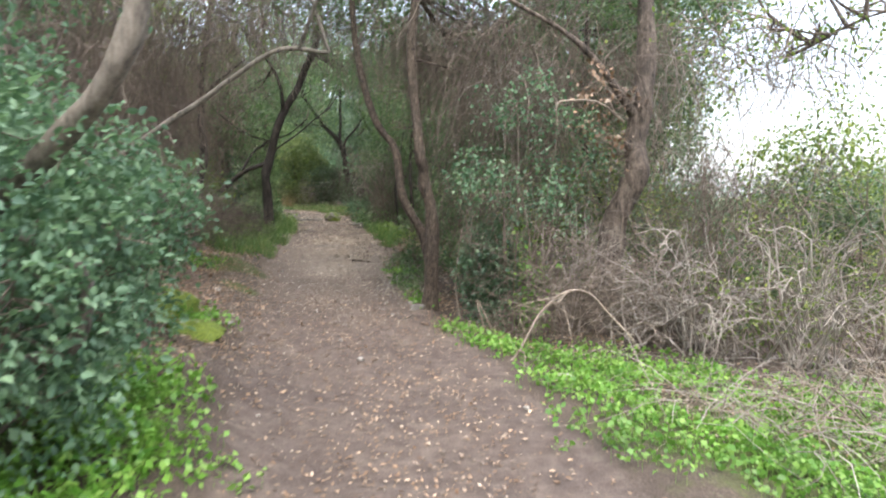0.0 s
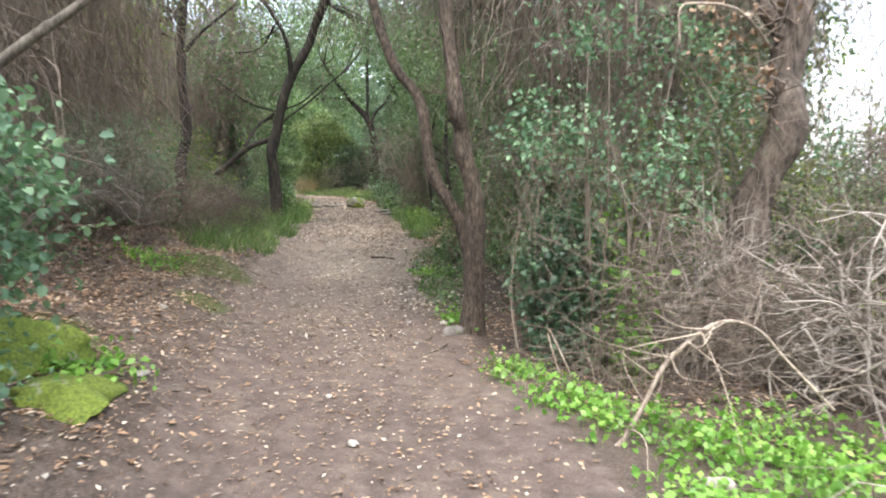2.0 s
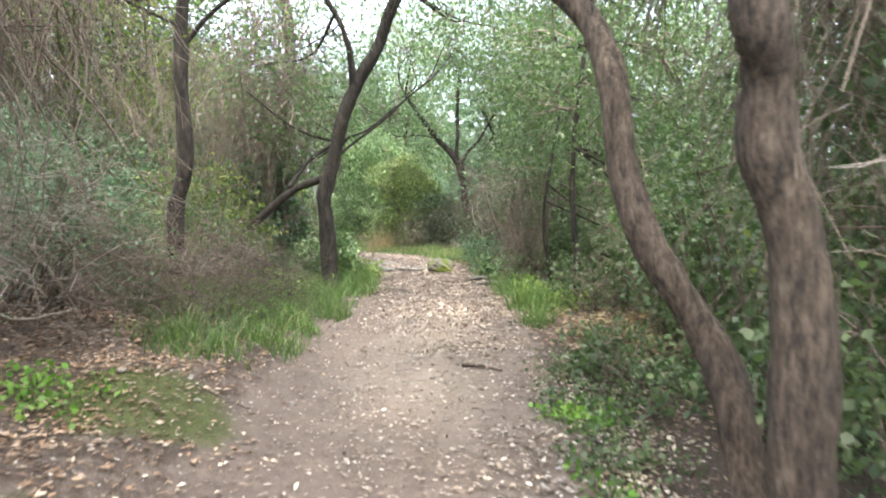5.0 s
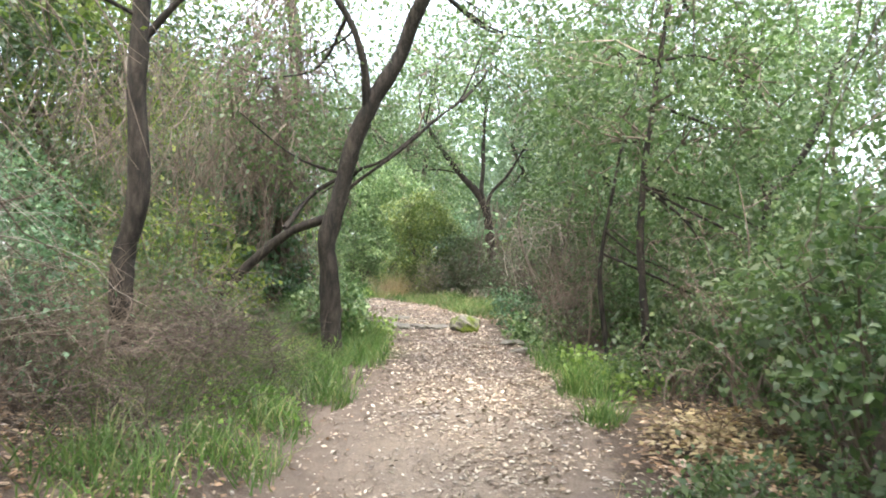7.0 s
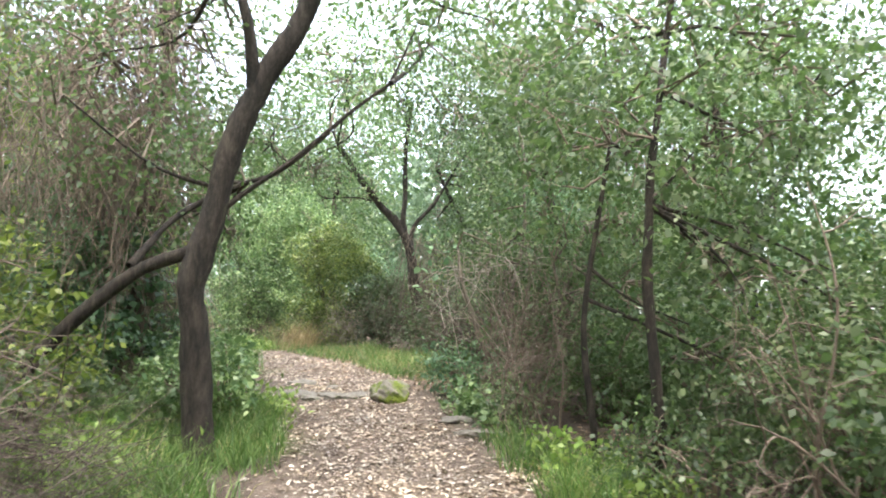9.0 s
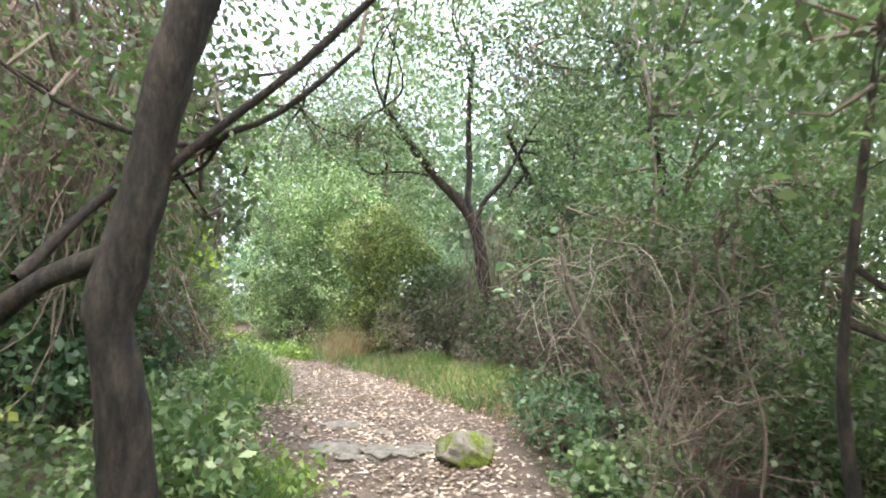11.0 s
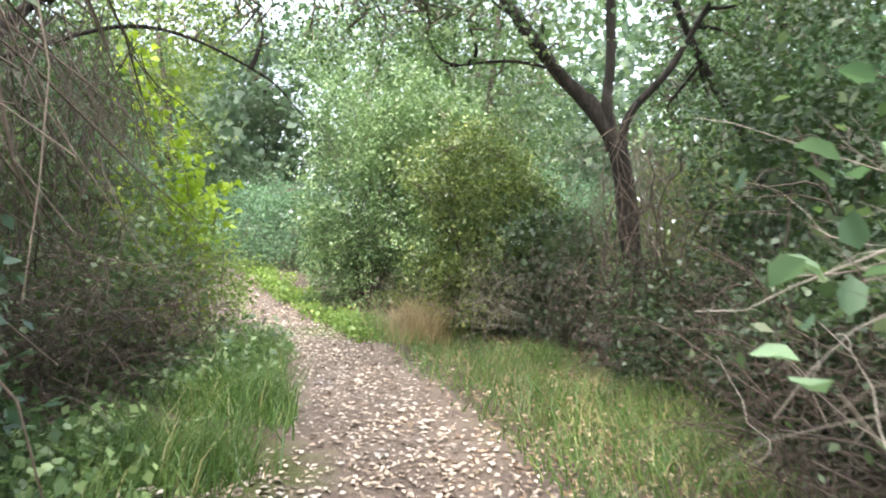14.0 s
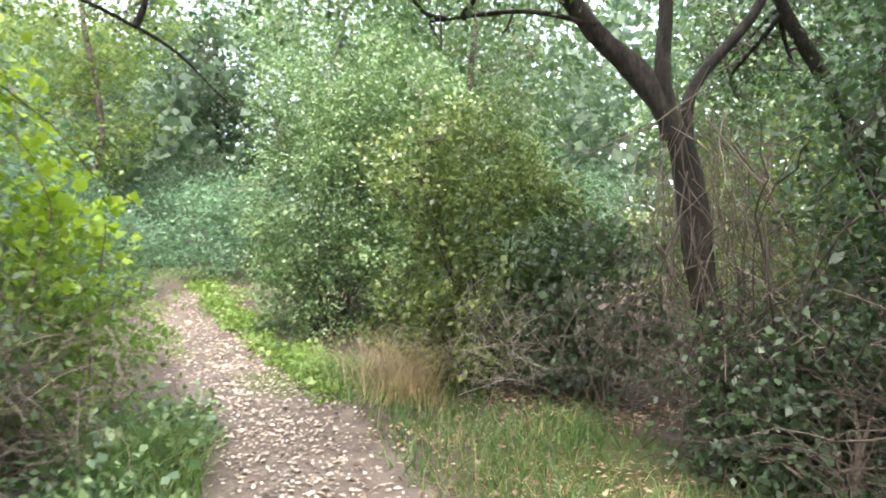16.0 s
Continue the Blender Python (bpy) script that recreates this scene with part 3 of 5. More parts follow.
def stone(x, y, r, label, seed, mat=STONE, sink=0.4, group="", name="stone", flat=0.65):
    g = rand(seed)
    bm = bmesh.new()
    bmesh.ops.create_icosphere(bm, subdivisions=4 if max(r) > 0.12 else 2, radius=1)
    v = np.array([q.co[:] for q in bm.verts])
    f = np.array([[w.index for w in q.verts] for q in bm.faces])
    bm.free()
    for i in range(14):
        d = unit(g.normal(size=3))
        h = g.uniform(0.5, 0.9)
        s = v @ d
        v = v - np.maximum(s - h, 0)[:, None] * d * 0.85
    v = v * (1 + 0.05 * np.sin(5 * v[:, :1] + seed) * np.sin(6 * v[:, 1:2]) + 0.08 * np.sin(11 * v[:, 2:3] + 9 * v[:, :1]) * np.sin(13 * v[:, 1:2] + seed) + 0.02 * g.normal(size=(len(v), 1)))
    th = np.arctan2(v[:, 1], v[:, 0])
    v[:, :2] *= (1 + 0.16 * np.sin(3 * th + seed) + 0.1 * np.sin(5 * th + 2 * seed) + 0.06 * np.sin(11 * th))[:, None]
    a = g.uniform(0, 6.28)
    v = v * np.array([r[0], r[1], r[2]])
    if group:
        v = v @ np.array([[math.cos(a), math.sin(a), 0], [-math.sin(a), math.cos(a), 0], [0, 0, 1]])
    v = v + np.array([x, y, float(land(x, y)) + r[2] * (1 - 2 * sink)])
    return lone(name, (v, f), mat, label, "stone", group)


# ---- ground ----
def axis(parts):
    return np.unique(np.concatenate([np.arange(a, b, s) for a, b, s in parts]).round(4))


def build_ground():
    xs = axis([(-1500, -60, 120), (-60, -14, 2), (-14, -7, 0.4), (-7, 4, 0.11), (4, 10, 0.4), (10, 60, 2), (60, 1501, 120)])
    ys = axis([(-1500, -60, 120), (-60, -6, 2), (-6, 2, 0.4), (2, 24, 0.11), (24, 32, 0.3), (32, 80, 2), (80, 1600, 120)])
    x, y = np.meshgrid(xs, ys)
    z = land(x, y)
    z = z + ((np.abs(x) < 8) & (y > 2) & (y < 26)) * rand(3).normal(size=x.shape) * 0.004
    v = np.stack([x, y, z], -1).reshape(-1, 3)
    i = np.arange(x.size).reshape(x.shape)
    f = np.stack([i[:-1, :-1], i[:-1, 1:], i[1:, 1:], i[1:, :-1]], -1).reshape(-1, 4)
    me = mesh_data("ground", v, f, SOIL)
    u, w = np.abs(x - centre(y)), np.interp(y, HALF_Y, HALF_W)
    tread = np.clip(1.0 - (u - w + 0.15) / 0.45, 0, 1)
    bank = np.clip((3.4 - (centre(y) - x)) / 0.8, 0, 1) * (x < centre(y)) * np.interp(y, [3, 5, 11, 13], [0, 1, 1, 0])
    tread = np.maximum(tread, 0.4 * bank)
    green = np.zeros_like(x)
    for cx, cy, r, k in MOSS_SPOTS:
        green = np.maximum(green, k * np.clip(1.4 - np.hypot(x - cx, y - cy) / r, 0, 1))
    green = np.maximum(green, np.clip((np.hypot(x + 3, y - 12) - 14) / 6, 0, 0.9))
    # Paler earth: an oval about y 12.4 and bands along the trail
    pale_earth = np.clip(1 - np.hypot((x - centre(y)) / 0.8, (y - 12.4) / 2.6), 0, 1) * 1.0 + np.interp(y, [7.5, 10.5, 13, 15], [0.0, 0.4, 0.3, 0.05]) + 0.15 * np.clip((y - 16) / 5, 0, 1) + 0.5 * np.clip((3.6 - y) / 1.2, 0, 1)
    col = me.color_attributes.new("cover", "FLOAT_COLOR", "POINT")
    col.data.foreach_set("color", np.stack([tread, green, np.clip(pale_earth, 0, 1), np.ones_like(x)], -1).astype(np.float32).ravel())
    tagged(new("ground", me), "brown trodden earth trail through dark leaf mould", "ground", "", "structure")


MOSS_SPOTS = [(-2.85, 9.75, 0.5, 0.9), (-2.42, 8.45, 0.28, 0.8), (-2.75, 6.6, 0.5, 0.9), (2.2, 4.4, 1.6, 0.6), (-1.9, 3.6, 0.7, 0.6),
              (-3.9, 12.4, 0.8, 0.6), (-3.5, 15.2, 0.8, 0.6), (-2.7, 20.0, 1.3, 0.6), (-4.6, 18.3, 0.8, 0.6), (-5.9, 22.6, 0.8, 0.7), (-3.4, 20.9, 0.9, 0.7)]
build_ground()


def gz(x, y):
    return float(land(x, y)) - 0.04


# ---- the trees that stand beside the trail ----
tree([([(1.7, 8.02, gz(1.7, 8.02)), (1.9, 8.08, 0.75), (2.1, 8.14, 1.65), (2.2, 8.2, 2.36), (2.35, 8.2, 3.1), (2.3, 8.4, 4.6), (2.6, 8.5, 6)], 0.17, 0.08),
      ([(2.2, 8.2, 2.4), (1.5, 8.0, 3.2), (0.6, 7.8, 3.7)], 0.05, 0.02)],
     [((0.9, 9.2, 5.2), (1.9, 1.8, 1.2), 220, 26), ((2.0, 8.6, 4.1), (0.6, 0.6, 0.7), 40, 20)],
     "thick-trunked evergreen oak with deeply fissured grey-brown bark", BARK, OAK_LEAF, 11, limbs=7)
tree([([(-0.16, 8.3, gz(-0.16, 8.3)), (-0.13, 8.25, 0.84), (-0.13, 8.2, 1.47), (-0.24, 8.18, 1.8), (-0.28, 8.17, 2.1), (-0.35, 8.3, 3.2), (-0.2, 8.5, 4.6)], 0.088, 0.045),
      ([(-0.16, 8.34, gz(-0.16, 8.34)), (-0.16, 8.46, 0.5), (-0.18, 8.6, 0.76), (-0.22, 8.65, 0.97), (-0.3, 8.68, 1.16), (-0.42, 8.68, 1.41), (-0.5, 8.7, 1.65), (-0.54, 8.72, 1.88), (-0.63, 8.8, 2.15), (-0.85, 8.9, 2.5), (-1.1, 9.2, 3.4), (-1.2, 9.3, 4.6)], 0.068, 0.04)],
     [((-0.6, 9.2, 5.0), (1.9, 1.7, 1.1), 240, 28), ((-1.7, 10.9, 5.0), (1.6, 1.6, 0.8), 170, 28), ((0.7, 9.5, 3.5), (0.6, 0.6, 0.6), 40, 20)],
     "twin-stemmed tree with bent brown trunks rising beside the trail", PALE_BROWN_BARK, OAK_LEAF, 12, limbs=7, leaf_size=0.072)
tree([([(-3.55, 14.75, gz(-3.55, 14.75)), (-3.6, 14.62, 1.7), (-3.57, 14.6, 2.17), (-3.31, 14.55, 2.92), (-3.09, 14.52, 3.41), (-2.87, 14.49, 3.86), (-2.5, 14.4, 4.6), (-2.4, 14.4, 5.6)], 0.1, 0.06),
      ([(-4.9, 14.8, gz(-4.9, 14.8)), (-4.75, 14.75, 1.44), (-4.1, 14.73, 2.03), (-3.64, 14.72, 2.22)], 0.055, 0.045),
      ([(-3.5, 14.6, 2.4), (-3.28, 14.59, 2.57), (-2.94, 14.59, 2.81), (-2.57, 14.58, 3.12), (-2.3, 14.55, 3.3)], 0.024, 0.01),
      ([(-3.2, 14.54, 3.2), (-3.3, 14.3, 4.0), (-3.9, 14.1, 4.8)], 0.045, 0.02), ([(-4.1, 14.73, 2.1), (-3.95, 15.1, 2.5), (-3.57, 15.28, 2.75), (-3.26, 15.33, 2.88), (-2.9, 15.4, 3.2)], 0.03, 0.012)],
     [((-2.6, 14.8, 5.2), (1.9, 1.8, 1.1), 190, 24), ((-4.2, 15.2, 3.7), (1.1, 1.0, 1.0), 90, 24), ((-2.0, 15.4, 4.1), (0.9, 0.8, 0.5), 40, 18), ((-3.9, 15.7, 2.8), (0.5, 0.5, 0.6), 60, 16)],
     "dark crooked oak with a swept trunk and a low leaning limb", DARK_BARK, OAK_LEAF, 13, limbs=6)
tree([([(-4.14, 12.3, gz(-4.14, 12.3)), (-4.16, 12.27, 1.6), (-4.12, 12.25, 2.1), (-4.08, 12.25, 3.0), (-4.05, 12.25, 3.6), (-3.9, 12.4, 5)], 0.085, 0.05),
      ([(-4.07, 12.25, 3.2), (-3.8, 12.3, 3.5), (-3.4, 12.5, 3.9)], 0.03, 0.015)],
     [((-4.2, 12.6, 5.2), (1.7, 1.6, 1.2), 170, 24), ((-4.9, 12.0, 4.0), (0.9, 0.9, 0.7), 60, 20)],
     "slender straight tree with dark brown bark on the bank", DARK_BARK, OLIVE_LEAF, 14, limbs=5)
tree([([(-5.3, 17.1, gz(-5.3, 17.1)), (-5.2, 17.15, 2.59), (-5.1, 17.18, 4.39), (-5.2, 17.18, 5.6)], 0.12, 0.08)],
     [((-5.3, 17.3, 6.0), (1.8, 1.8, 1.3), 170, 22)],
     "old tree draped in hanging brown dead vines", BARK, OLIVE_LEAF, 15,
     extra=[("vine_curtain", curtain_mesh((-5.2, 16.7, 4.1), (0.75, 0.45, 1.5), 800, 150, (0.7, 2.0), (0.003, 0.009)), BROWN_TWIG, "hanging brown dead vine stems")])
tree([([(-0.6, 14.55, gz(-0.6, 14.55)), (-0.65, 14.5, 2.15), (-0.6, 14.5, 3.0), (-0.4, 14.5, 4.4)], 0.042, 0.018),
      ([(-0.9, 15.1, gz(-0.9, 15.1)), (-0.98, 15.0, 1.8), (-0.8, 15.0, 3.0)], 0.03, 0.015)],
     [((-0.4, 14.7, 3.3), (1.2, 1.1, 1.1), 210, 26), ((-0.2, 15.2, 4.8), (1.1, 1.1, 0.9), 110, 22), ((0.1, 14.6, 1.7), (0.8, 0.8, 0.7), 80, 22)],
     "thin upright young oak with a leafy grey-green crown", DARK_BARK, OAK_LEAF, 16, limbs=6)
tree([([(1.3, 18.6, gz(1.3, 18.6)), (1.4, 18.6, 2.77), (1.15, 18.55, 3.26), (1.0, 18.5, 4.4)], 0.1, 0.05), ([(1.4, 18.6, 2.8), (1.9, 18.6, 3.6), (2.2, 18.6, 4.6)], 0.06, 0.03)],
     [((1.4, 18.6, 5.0), (1.9, 1.6, 1.2), 150, 24), ((0.4, 18.4, 3.4), (0.9, 0.9, 0.7), 60, 22)],
     "forked dark oak standing back from the trail", DARK_BARK, OAK_LEAF, 17, limbs=6)
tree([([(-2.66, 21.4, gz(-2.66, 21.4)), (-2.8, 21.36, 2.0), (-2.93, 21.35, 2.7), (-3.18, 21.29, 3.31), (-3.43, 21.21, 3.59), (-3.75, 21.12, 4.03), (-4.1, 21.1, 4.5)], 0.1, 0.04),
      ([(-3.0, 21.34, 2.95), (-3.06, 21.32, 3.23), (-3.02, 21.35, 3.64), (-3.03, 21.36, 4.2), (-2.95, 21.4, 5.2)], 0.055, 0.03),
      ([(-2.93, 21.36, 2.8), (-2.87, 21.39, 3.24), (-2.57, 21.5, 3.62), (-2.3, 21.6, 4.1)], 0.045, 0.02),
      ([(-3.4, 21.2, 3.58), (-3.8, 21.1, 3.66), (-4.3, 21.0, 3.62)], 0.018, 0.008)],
     # Last crown is an unseen addition that blocks sun from the right-hand shrubs
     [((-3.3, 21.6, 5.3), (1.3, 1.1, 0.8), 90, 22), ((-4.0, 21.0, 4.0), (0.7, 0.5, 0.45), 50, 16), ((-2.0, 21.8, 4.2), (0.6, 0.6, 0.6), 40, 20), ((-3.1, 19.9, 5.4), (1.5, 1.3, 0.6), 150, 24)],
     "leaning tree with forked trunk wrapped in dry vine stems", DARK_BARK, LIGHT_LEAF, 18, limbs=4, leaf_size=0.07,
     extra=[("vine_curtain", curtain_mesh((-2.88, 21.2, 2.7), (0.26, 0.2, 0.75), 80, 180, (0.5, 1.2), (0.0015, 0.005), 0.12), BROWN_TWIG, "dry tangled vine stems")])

# shrub of many grey stems beside the trail, with a fan of bleached twigs on it
tree([([(-1.5, 17.0, gz(-1.5, 17.0)), (-1.77, 16.96, 1.65), (-1.91, 16.94, 2.13), (-1.96, 16.94, 2.46)], 0.028, 0.012),
      ([(-1.36, 17.02, gz(-1.36, 17.02)), (-1.17, 17.06, 1.6), (-0.93, 17.1, 2.0), (-0.7, 17.2, 2.7)], 0.04, 0.02),
      ([(-1.42, 17.1, gz(-1.42, 17.1)), (-1.45, 17.2, 1.8), (-1.3, 17.3, 2.6), (-1.3, 17.3, 3.3)], 0.032, 0.012),
      ([(-1.3, 16.9, gz(-1.3, 16.9)), (-1.0, 16.7, 1.7), (-1.05, 16.6, 2.3)], 0.025, 0.01),
      ([(-1.55, 17.15, gz(-1.55, 17.15)), (-1.85, 17.3, 1.5), (-2.15, 17.4, 1.9)], 0.02, 0.008)],
     # Last crown is no part of the shrub: unseen canopy added to shade the grass
     [((-0.8, 17.3, 2.9), (1.0, 0.9, 0.9), 170, 24), ((-0.5, 17.1, 1.8), (0.8, 0.8, 0.7), 150, 24), ((-1.4, 17.6, 2.2), (0.5, 0.5, 0.6), 80, 18), ((-1.4, 17.2, 1.4), (0.6, 0.5, 0.4), 60, 16), ((-1.0, 17.6, 5.0), (1.5, 1.5, 0.7), 190, 24)],
     "many-stemmed grey shrub with bleached dead twigs on top", GREY_BARK, OAK_LEAF, 19, name="tall_shrub", category="shrub", limbs=5, leaf_size=0.06,
     extra=[("twig_fan", brush_mesh((-1.65, 17.05, 2.25), (0.42, 0.3, 0.2), 75, 190, (0.4, 0.9), (0.0018, 0.0045), 0.25, 0.25, 0.8), DEAD_TWIG, "bleached arching dead twigs"),
            ("stem_thicket", brush_mesh((-1.3, 17.1, 1.5), (0.5, 0.4, 0.5), 260, 191, (0.4, 1.0), (0.0015, 0.005), 0.25, -0.05, 2.0), BROWN_TWIG, "crowded thin brown stems"),
            ("leafy_sprig", leaves(np.array([-2.2, 16.95, 2.35]) + rand(192).normal(size=(26, 3)) * np.array([0.13, 0.12, 0.12]), 0.075, rand(193), 0.6, 0.2, None, 0.7, 6), TEAL_LEAF, "broad blue-green leaves on a sprig")])

# tree whose limbs reach over the start of the trail
tree([([(-2.9, 3.0, gz(-2.9, 3.0)), (-2.3, 2.95, 0.7), (-1.62, 2.96, 0.85), (-1.5, 2.98, 1.08), (-1.62, 2.99, 1.27), (-1.95, 3.0, 1.42), (-2.3, 2.9, 1.7), (-2.5, 2.8, 2.4)], 0.04, 0.03),
      ([(-2.6, 3.4, gz(-2.6, 3.4)), (-2.3, 3.2, 1.1), (-1.6, 2.95, 1.7), (-1.24, 2.83, 2.05), (-1.18, 2.8, 2.5), (-1.15, 2.8, 3.6)], 0.055, 0.045)],
     [((-2.6, 3.3, 3.3), (1.1, 1.0, 0.9), 110, 26), ((-1.2, 3.4, 4.3), (1.4, 1.4, 0.7), 70, 22)],
     "low evergreen oak with a hooked bare limb", GREY_BARK, TEAL_LEAF, 20, limbs=5, leaf_size=0.05, shape=6)
tree([([(-4.2, 6.2, gz(-4.2, 6.2)), (-3.8, 6.25, 1.2), (-3.2, 6.3, 1.62), (-2.6, 6.32, 2.03), (-2.2, 6.33, 2.3), (-1.5, 6.35, 2.78), (-1.0, 6.4, 2.78)], 0.045, 0.018),
      ([(-4.3, 6.4, gz(-4.3, 6.4)), (-4.2, 6.6, 2.2), (-3.9, 6.9, 3.6), (-3.6, 7.2, 5.0)], 0.1, 0.05)],
     [((-1.2, 5.6, 5.3), (1.8, 2.0, 0.8), 170, 24), ((-3.6, 7.2, 5.2), (2.0, 1.9, 1.1), 200, 24), ((-4.6, 6.8, 3.4), (0.9, 1.0, 0.8), 70, 22)],
     "bank tree with one long pale branch slanting over the trail", GREY_BARK, OAK_LEAF, 21, limbs=6)

# ---- shrubs and brush, first stretch ----
shrub((-2.15, 3.0, 1.25), (0.85, 0.8, 1.25), 430, 26, "dense evergreen shrub with small blue-green leaves", TEAL_LEAF, 40, 0.036, shape=6)
shrub((-3.1, 4.6, 1.3), (0.75, 0.7, 1.15), 200, 24, "dense evergreen shrub growing on the bank", TEAL_LEAF, 39, 0.04, shape=6)
shrub((-2.5, 5.3, 0.75), (0.45, 0.5, 0.5), 70, 22, "low evergreen shrub with blue-green leaves at the trail's edge", TEAL_LEAF, 41, 0.036, shape=6)
shrub((-2.35, 5.6, 1.4), (0.4, 0.4, 0.5), 90, 16, "leafy blue-green shrub leaning over the trail", TEAL_LEAF, 27, 0.04, wide=0.7, shape=6, core=False)
shrub((-3.6, 5.6, 1.5), (0.7, 0.9, 1.1), 120, 24, "evergreen shrub with glossy green leaves on the bank", TEAL_LEAF, 42, 0.04)
shrub((0.55, 7.85, 0.6), (0.3, 0.28, 0.62), 110, 24, "column of dark ivy round an old stump", IVY_LEAF, 43, 0.036, wide=0.85, shape=6, name="ivy", category="ivy", gaps=0.0)
shrub((0.85, 7.65, 1.9), (0.74, 0.45, 0.85), 120, 15, "broad-leaved evergreen shrub with fresh green leaves", TEAL_LEAF, 44, 0.033, wide=0.7, shape=6, gaps=0.62, core=False)
dead_bush((0.6, 7.6, 0.9), (0.6, 0.3, 0.75), 330, "thin brown stems tangled round the ivy", 38, BROWN_TWIG, length=(0.4, 0.8), rad=(0.0008, 0.0026), bend=0.25, up=2.0, fall=0.02)
shrub((0.5, 9.1, 1.4), (0.6, 0.5, 1.0), 75, 18, "leafy evergreen shrub behind the ivy", OAK_LEAF, 45, 0.045, gaps=0.4, core=False)
shrub((1.4, 9.7, 1.6), (1.1, 0.7, 1.4), 150, 20, "loose thicket shrub behind the oak", OAK_LEAF, 46, 0.05, shape=4, gaps=0.3, core=False)
dead_bush((0.6, 7.3, 0.1), (0.8, 0.5, 0.15), 260, "fallen twigs along the trail's edge", 58, BROWN_TWIG, length=(0.3, 0.7), rad=(0.0012, 0.004))
herbs([(0.2, 7.2, 0.3), (0.5, 6.7, 0.35), (-0.35, 8.6, 0.2)], 130, 0.1, 0.035, "scattered green weeds before the ivy", 59)
herbs([(0.86, 7.5, 0.09), (0.95, 7.4, 0.07)], 26, 1.2, 0.055, "bright green weed climbing the ivy", 47, HERB_LEAF)
dead_bush((2.3, 7.4, 0.3), (1.3, 0.7, 0.6), 420, "dark brown dead brushwood behind the weeds", 37, BROWN_TWIG, length=(0.4, 1.2), rad=(0.0015, 0.004), bend=0.22)
dead_bush((2.3, 4.6, 0.12), (1.0, 0.9, 0.2), 160, "thin pale twigs lying over the weeds", 36, length=(0.4, 1.1), rad=(0.0015, 0.004), bend=0.2)
# Dark-leaved shrub added to give the deep shade inside the brushwood
shrub((2.4, 8.5, 0.6), (0.9, 0.5, 0.8), 110, 18, "dark evergreen shrub standing in for the shaded hollow behind the brushwood", DARK_LEAF, 73, 0.04)
shrub((3.6, 8.2, 0.4), (0.8, 0.6, 0.7), 110, 16, "dark green bramble leaves behind the brushwood", OAK_LEAF, 74, 0.035, gaps=0.3)
dead_bush((1.3, 7.5, 0.5), (0.6, 0.5, 0.6), 420, "brown dead twigs round the tree foot", 50, BROWN_TWIG, length=(0.4, 1.0))
dead_bush((2.4, 8.3, 1.3), (0.9, 0.6, 0.9), 500, "upright dead brown brushwood behind the tree", 51, BROWN_TWIG, length=(0.5, 1.2), up=1.5, fall=0.0)
shrub((3.2, 6.6, 0.7), (0.9, 0.8, 0.7), 120, 10, "sparse yellow-green leaves among the brushwood", OLIVE_LEAF, 28, 0.03, gaps=0.4, shape=6, core=False)
curtain((0.9, 8.6, 3.3), (1.3, 0.7, 0.9), 900, "dense curtain of dead grey-brown vine stems", 54)
curtain((3.2, 6.8, 3.1), (1.1, 0.7, 0.6), 110, "thin bare twigs hanging over the brushwood", 35, BROWN_TWIG, length=(0.6, 1.5), rad=(0.0025, 0.006), bend=0.4)
curtain((2.69, 9.65, 3.39), (0.55, 0.4, 0.75), 260, "dense pale-brown vine stems hanging from the oak", 170, BROWN_TWIG, length=(0.5, 1.3), rad=(0.0015, 0.0045))
curtain((4.27, 9.45, 3.42), (1.1, 0.6, 0.5), 130, "fine bare twigs against the open sky", 172, BROWN_TWIG, length=(0.6, 1.4), rad=(0.003, 0.008), bend=0.5)
curtain((0.86, 8.51, 2.89), (0.5, 0.22, 0.6), 170, "pale dry vine stems hanging before the evergreen shrub", 176, DEAD_TWIG, length=(0.4, 1.1), rad=(0.0012, 0.0035), bend=0.4)
curtain((1.26, 8.35, 1.81), (0.35, 0.2, 0.55), 150, "dry brown vine stems hanging before the ivy", 177, BROWN_TWIG, length=(0.5, 1.1), rad=(0.0012, 0.0035), bend=0.3)
curtain((0.19, 9.19, 2.18), (0.22, 0.25, 0.75), 170, "brown vine stems hanging between the trunk and the ivy", 178, BROWN_TWIG, length=(0.6, 1.3), rad=(0.0012, 0.0032), bend=0.25)
curtain((0.55, 8.68, 1.76), (0.3, 0.12, 0.5), 60, "pale dry vine stems hanging over the ivy", 179, DEAD_TWIG, length=(0.5, 1.1), rad=(0.001, 0.0024), bend=0.35)
dead_bush((-4.33, 10.20, 1.72), (1.0, 0.6, 0.55), 520, "pale grey-brown dead twigs over the bank", 180, DEAD_TWIG, length=(0.3, 0.9), rad=(0.0008, 0.0024), bend=0.3, up=0.3)
curtain((-1.4, 10.6, 4.2), (1.9, 1.0, 0.7), 700, "dead brown twigs hanging from the canopy", 29, length=(0.5, 1.3))
curtain((0.1, 9.7, 3.7), (1.2, 0.6, 0.7), 520, "dead brown vine stems under the twin tree's crown", 34)
curtain((-2.9, 8.2, 3.7), (1.2, 0.9, 0.6), 800, "dead brown twigs hanging above the bank", 33, length=(0.4, 1.2))
curtain((2.9, 8.7, 3.2), (0.6, 0.4, 0.6), 70, "thin dead vine stems hanging from the oak", 55, DEAD_TWIG)
curtain((-4.4, 9.5, 3.2), (1.2, 1.4, 0.9), 1400, "hanging brown dead stems under the bank trees", 56)
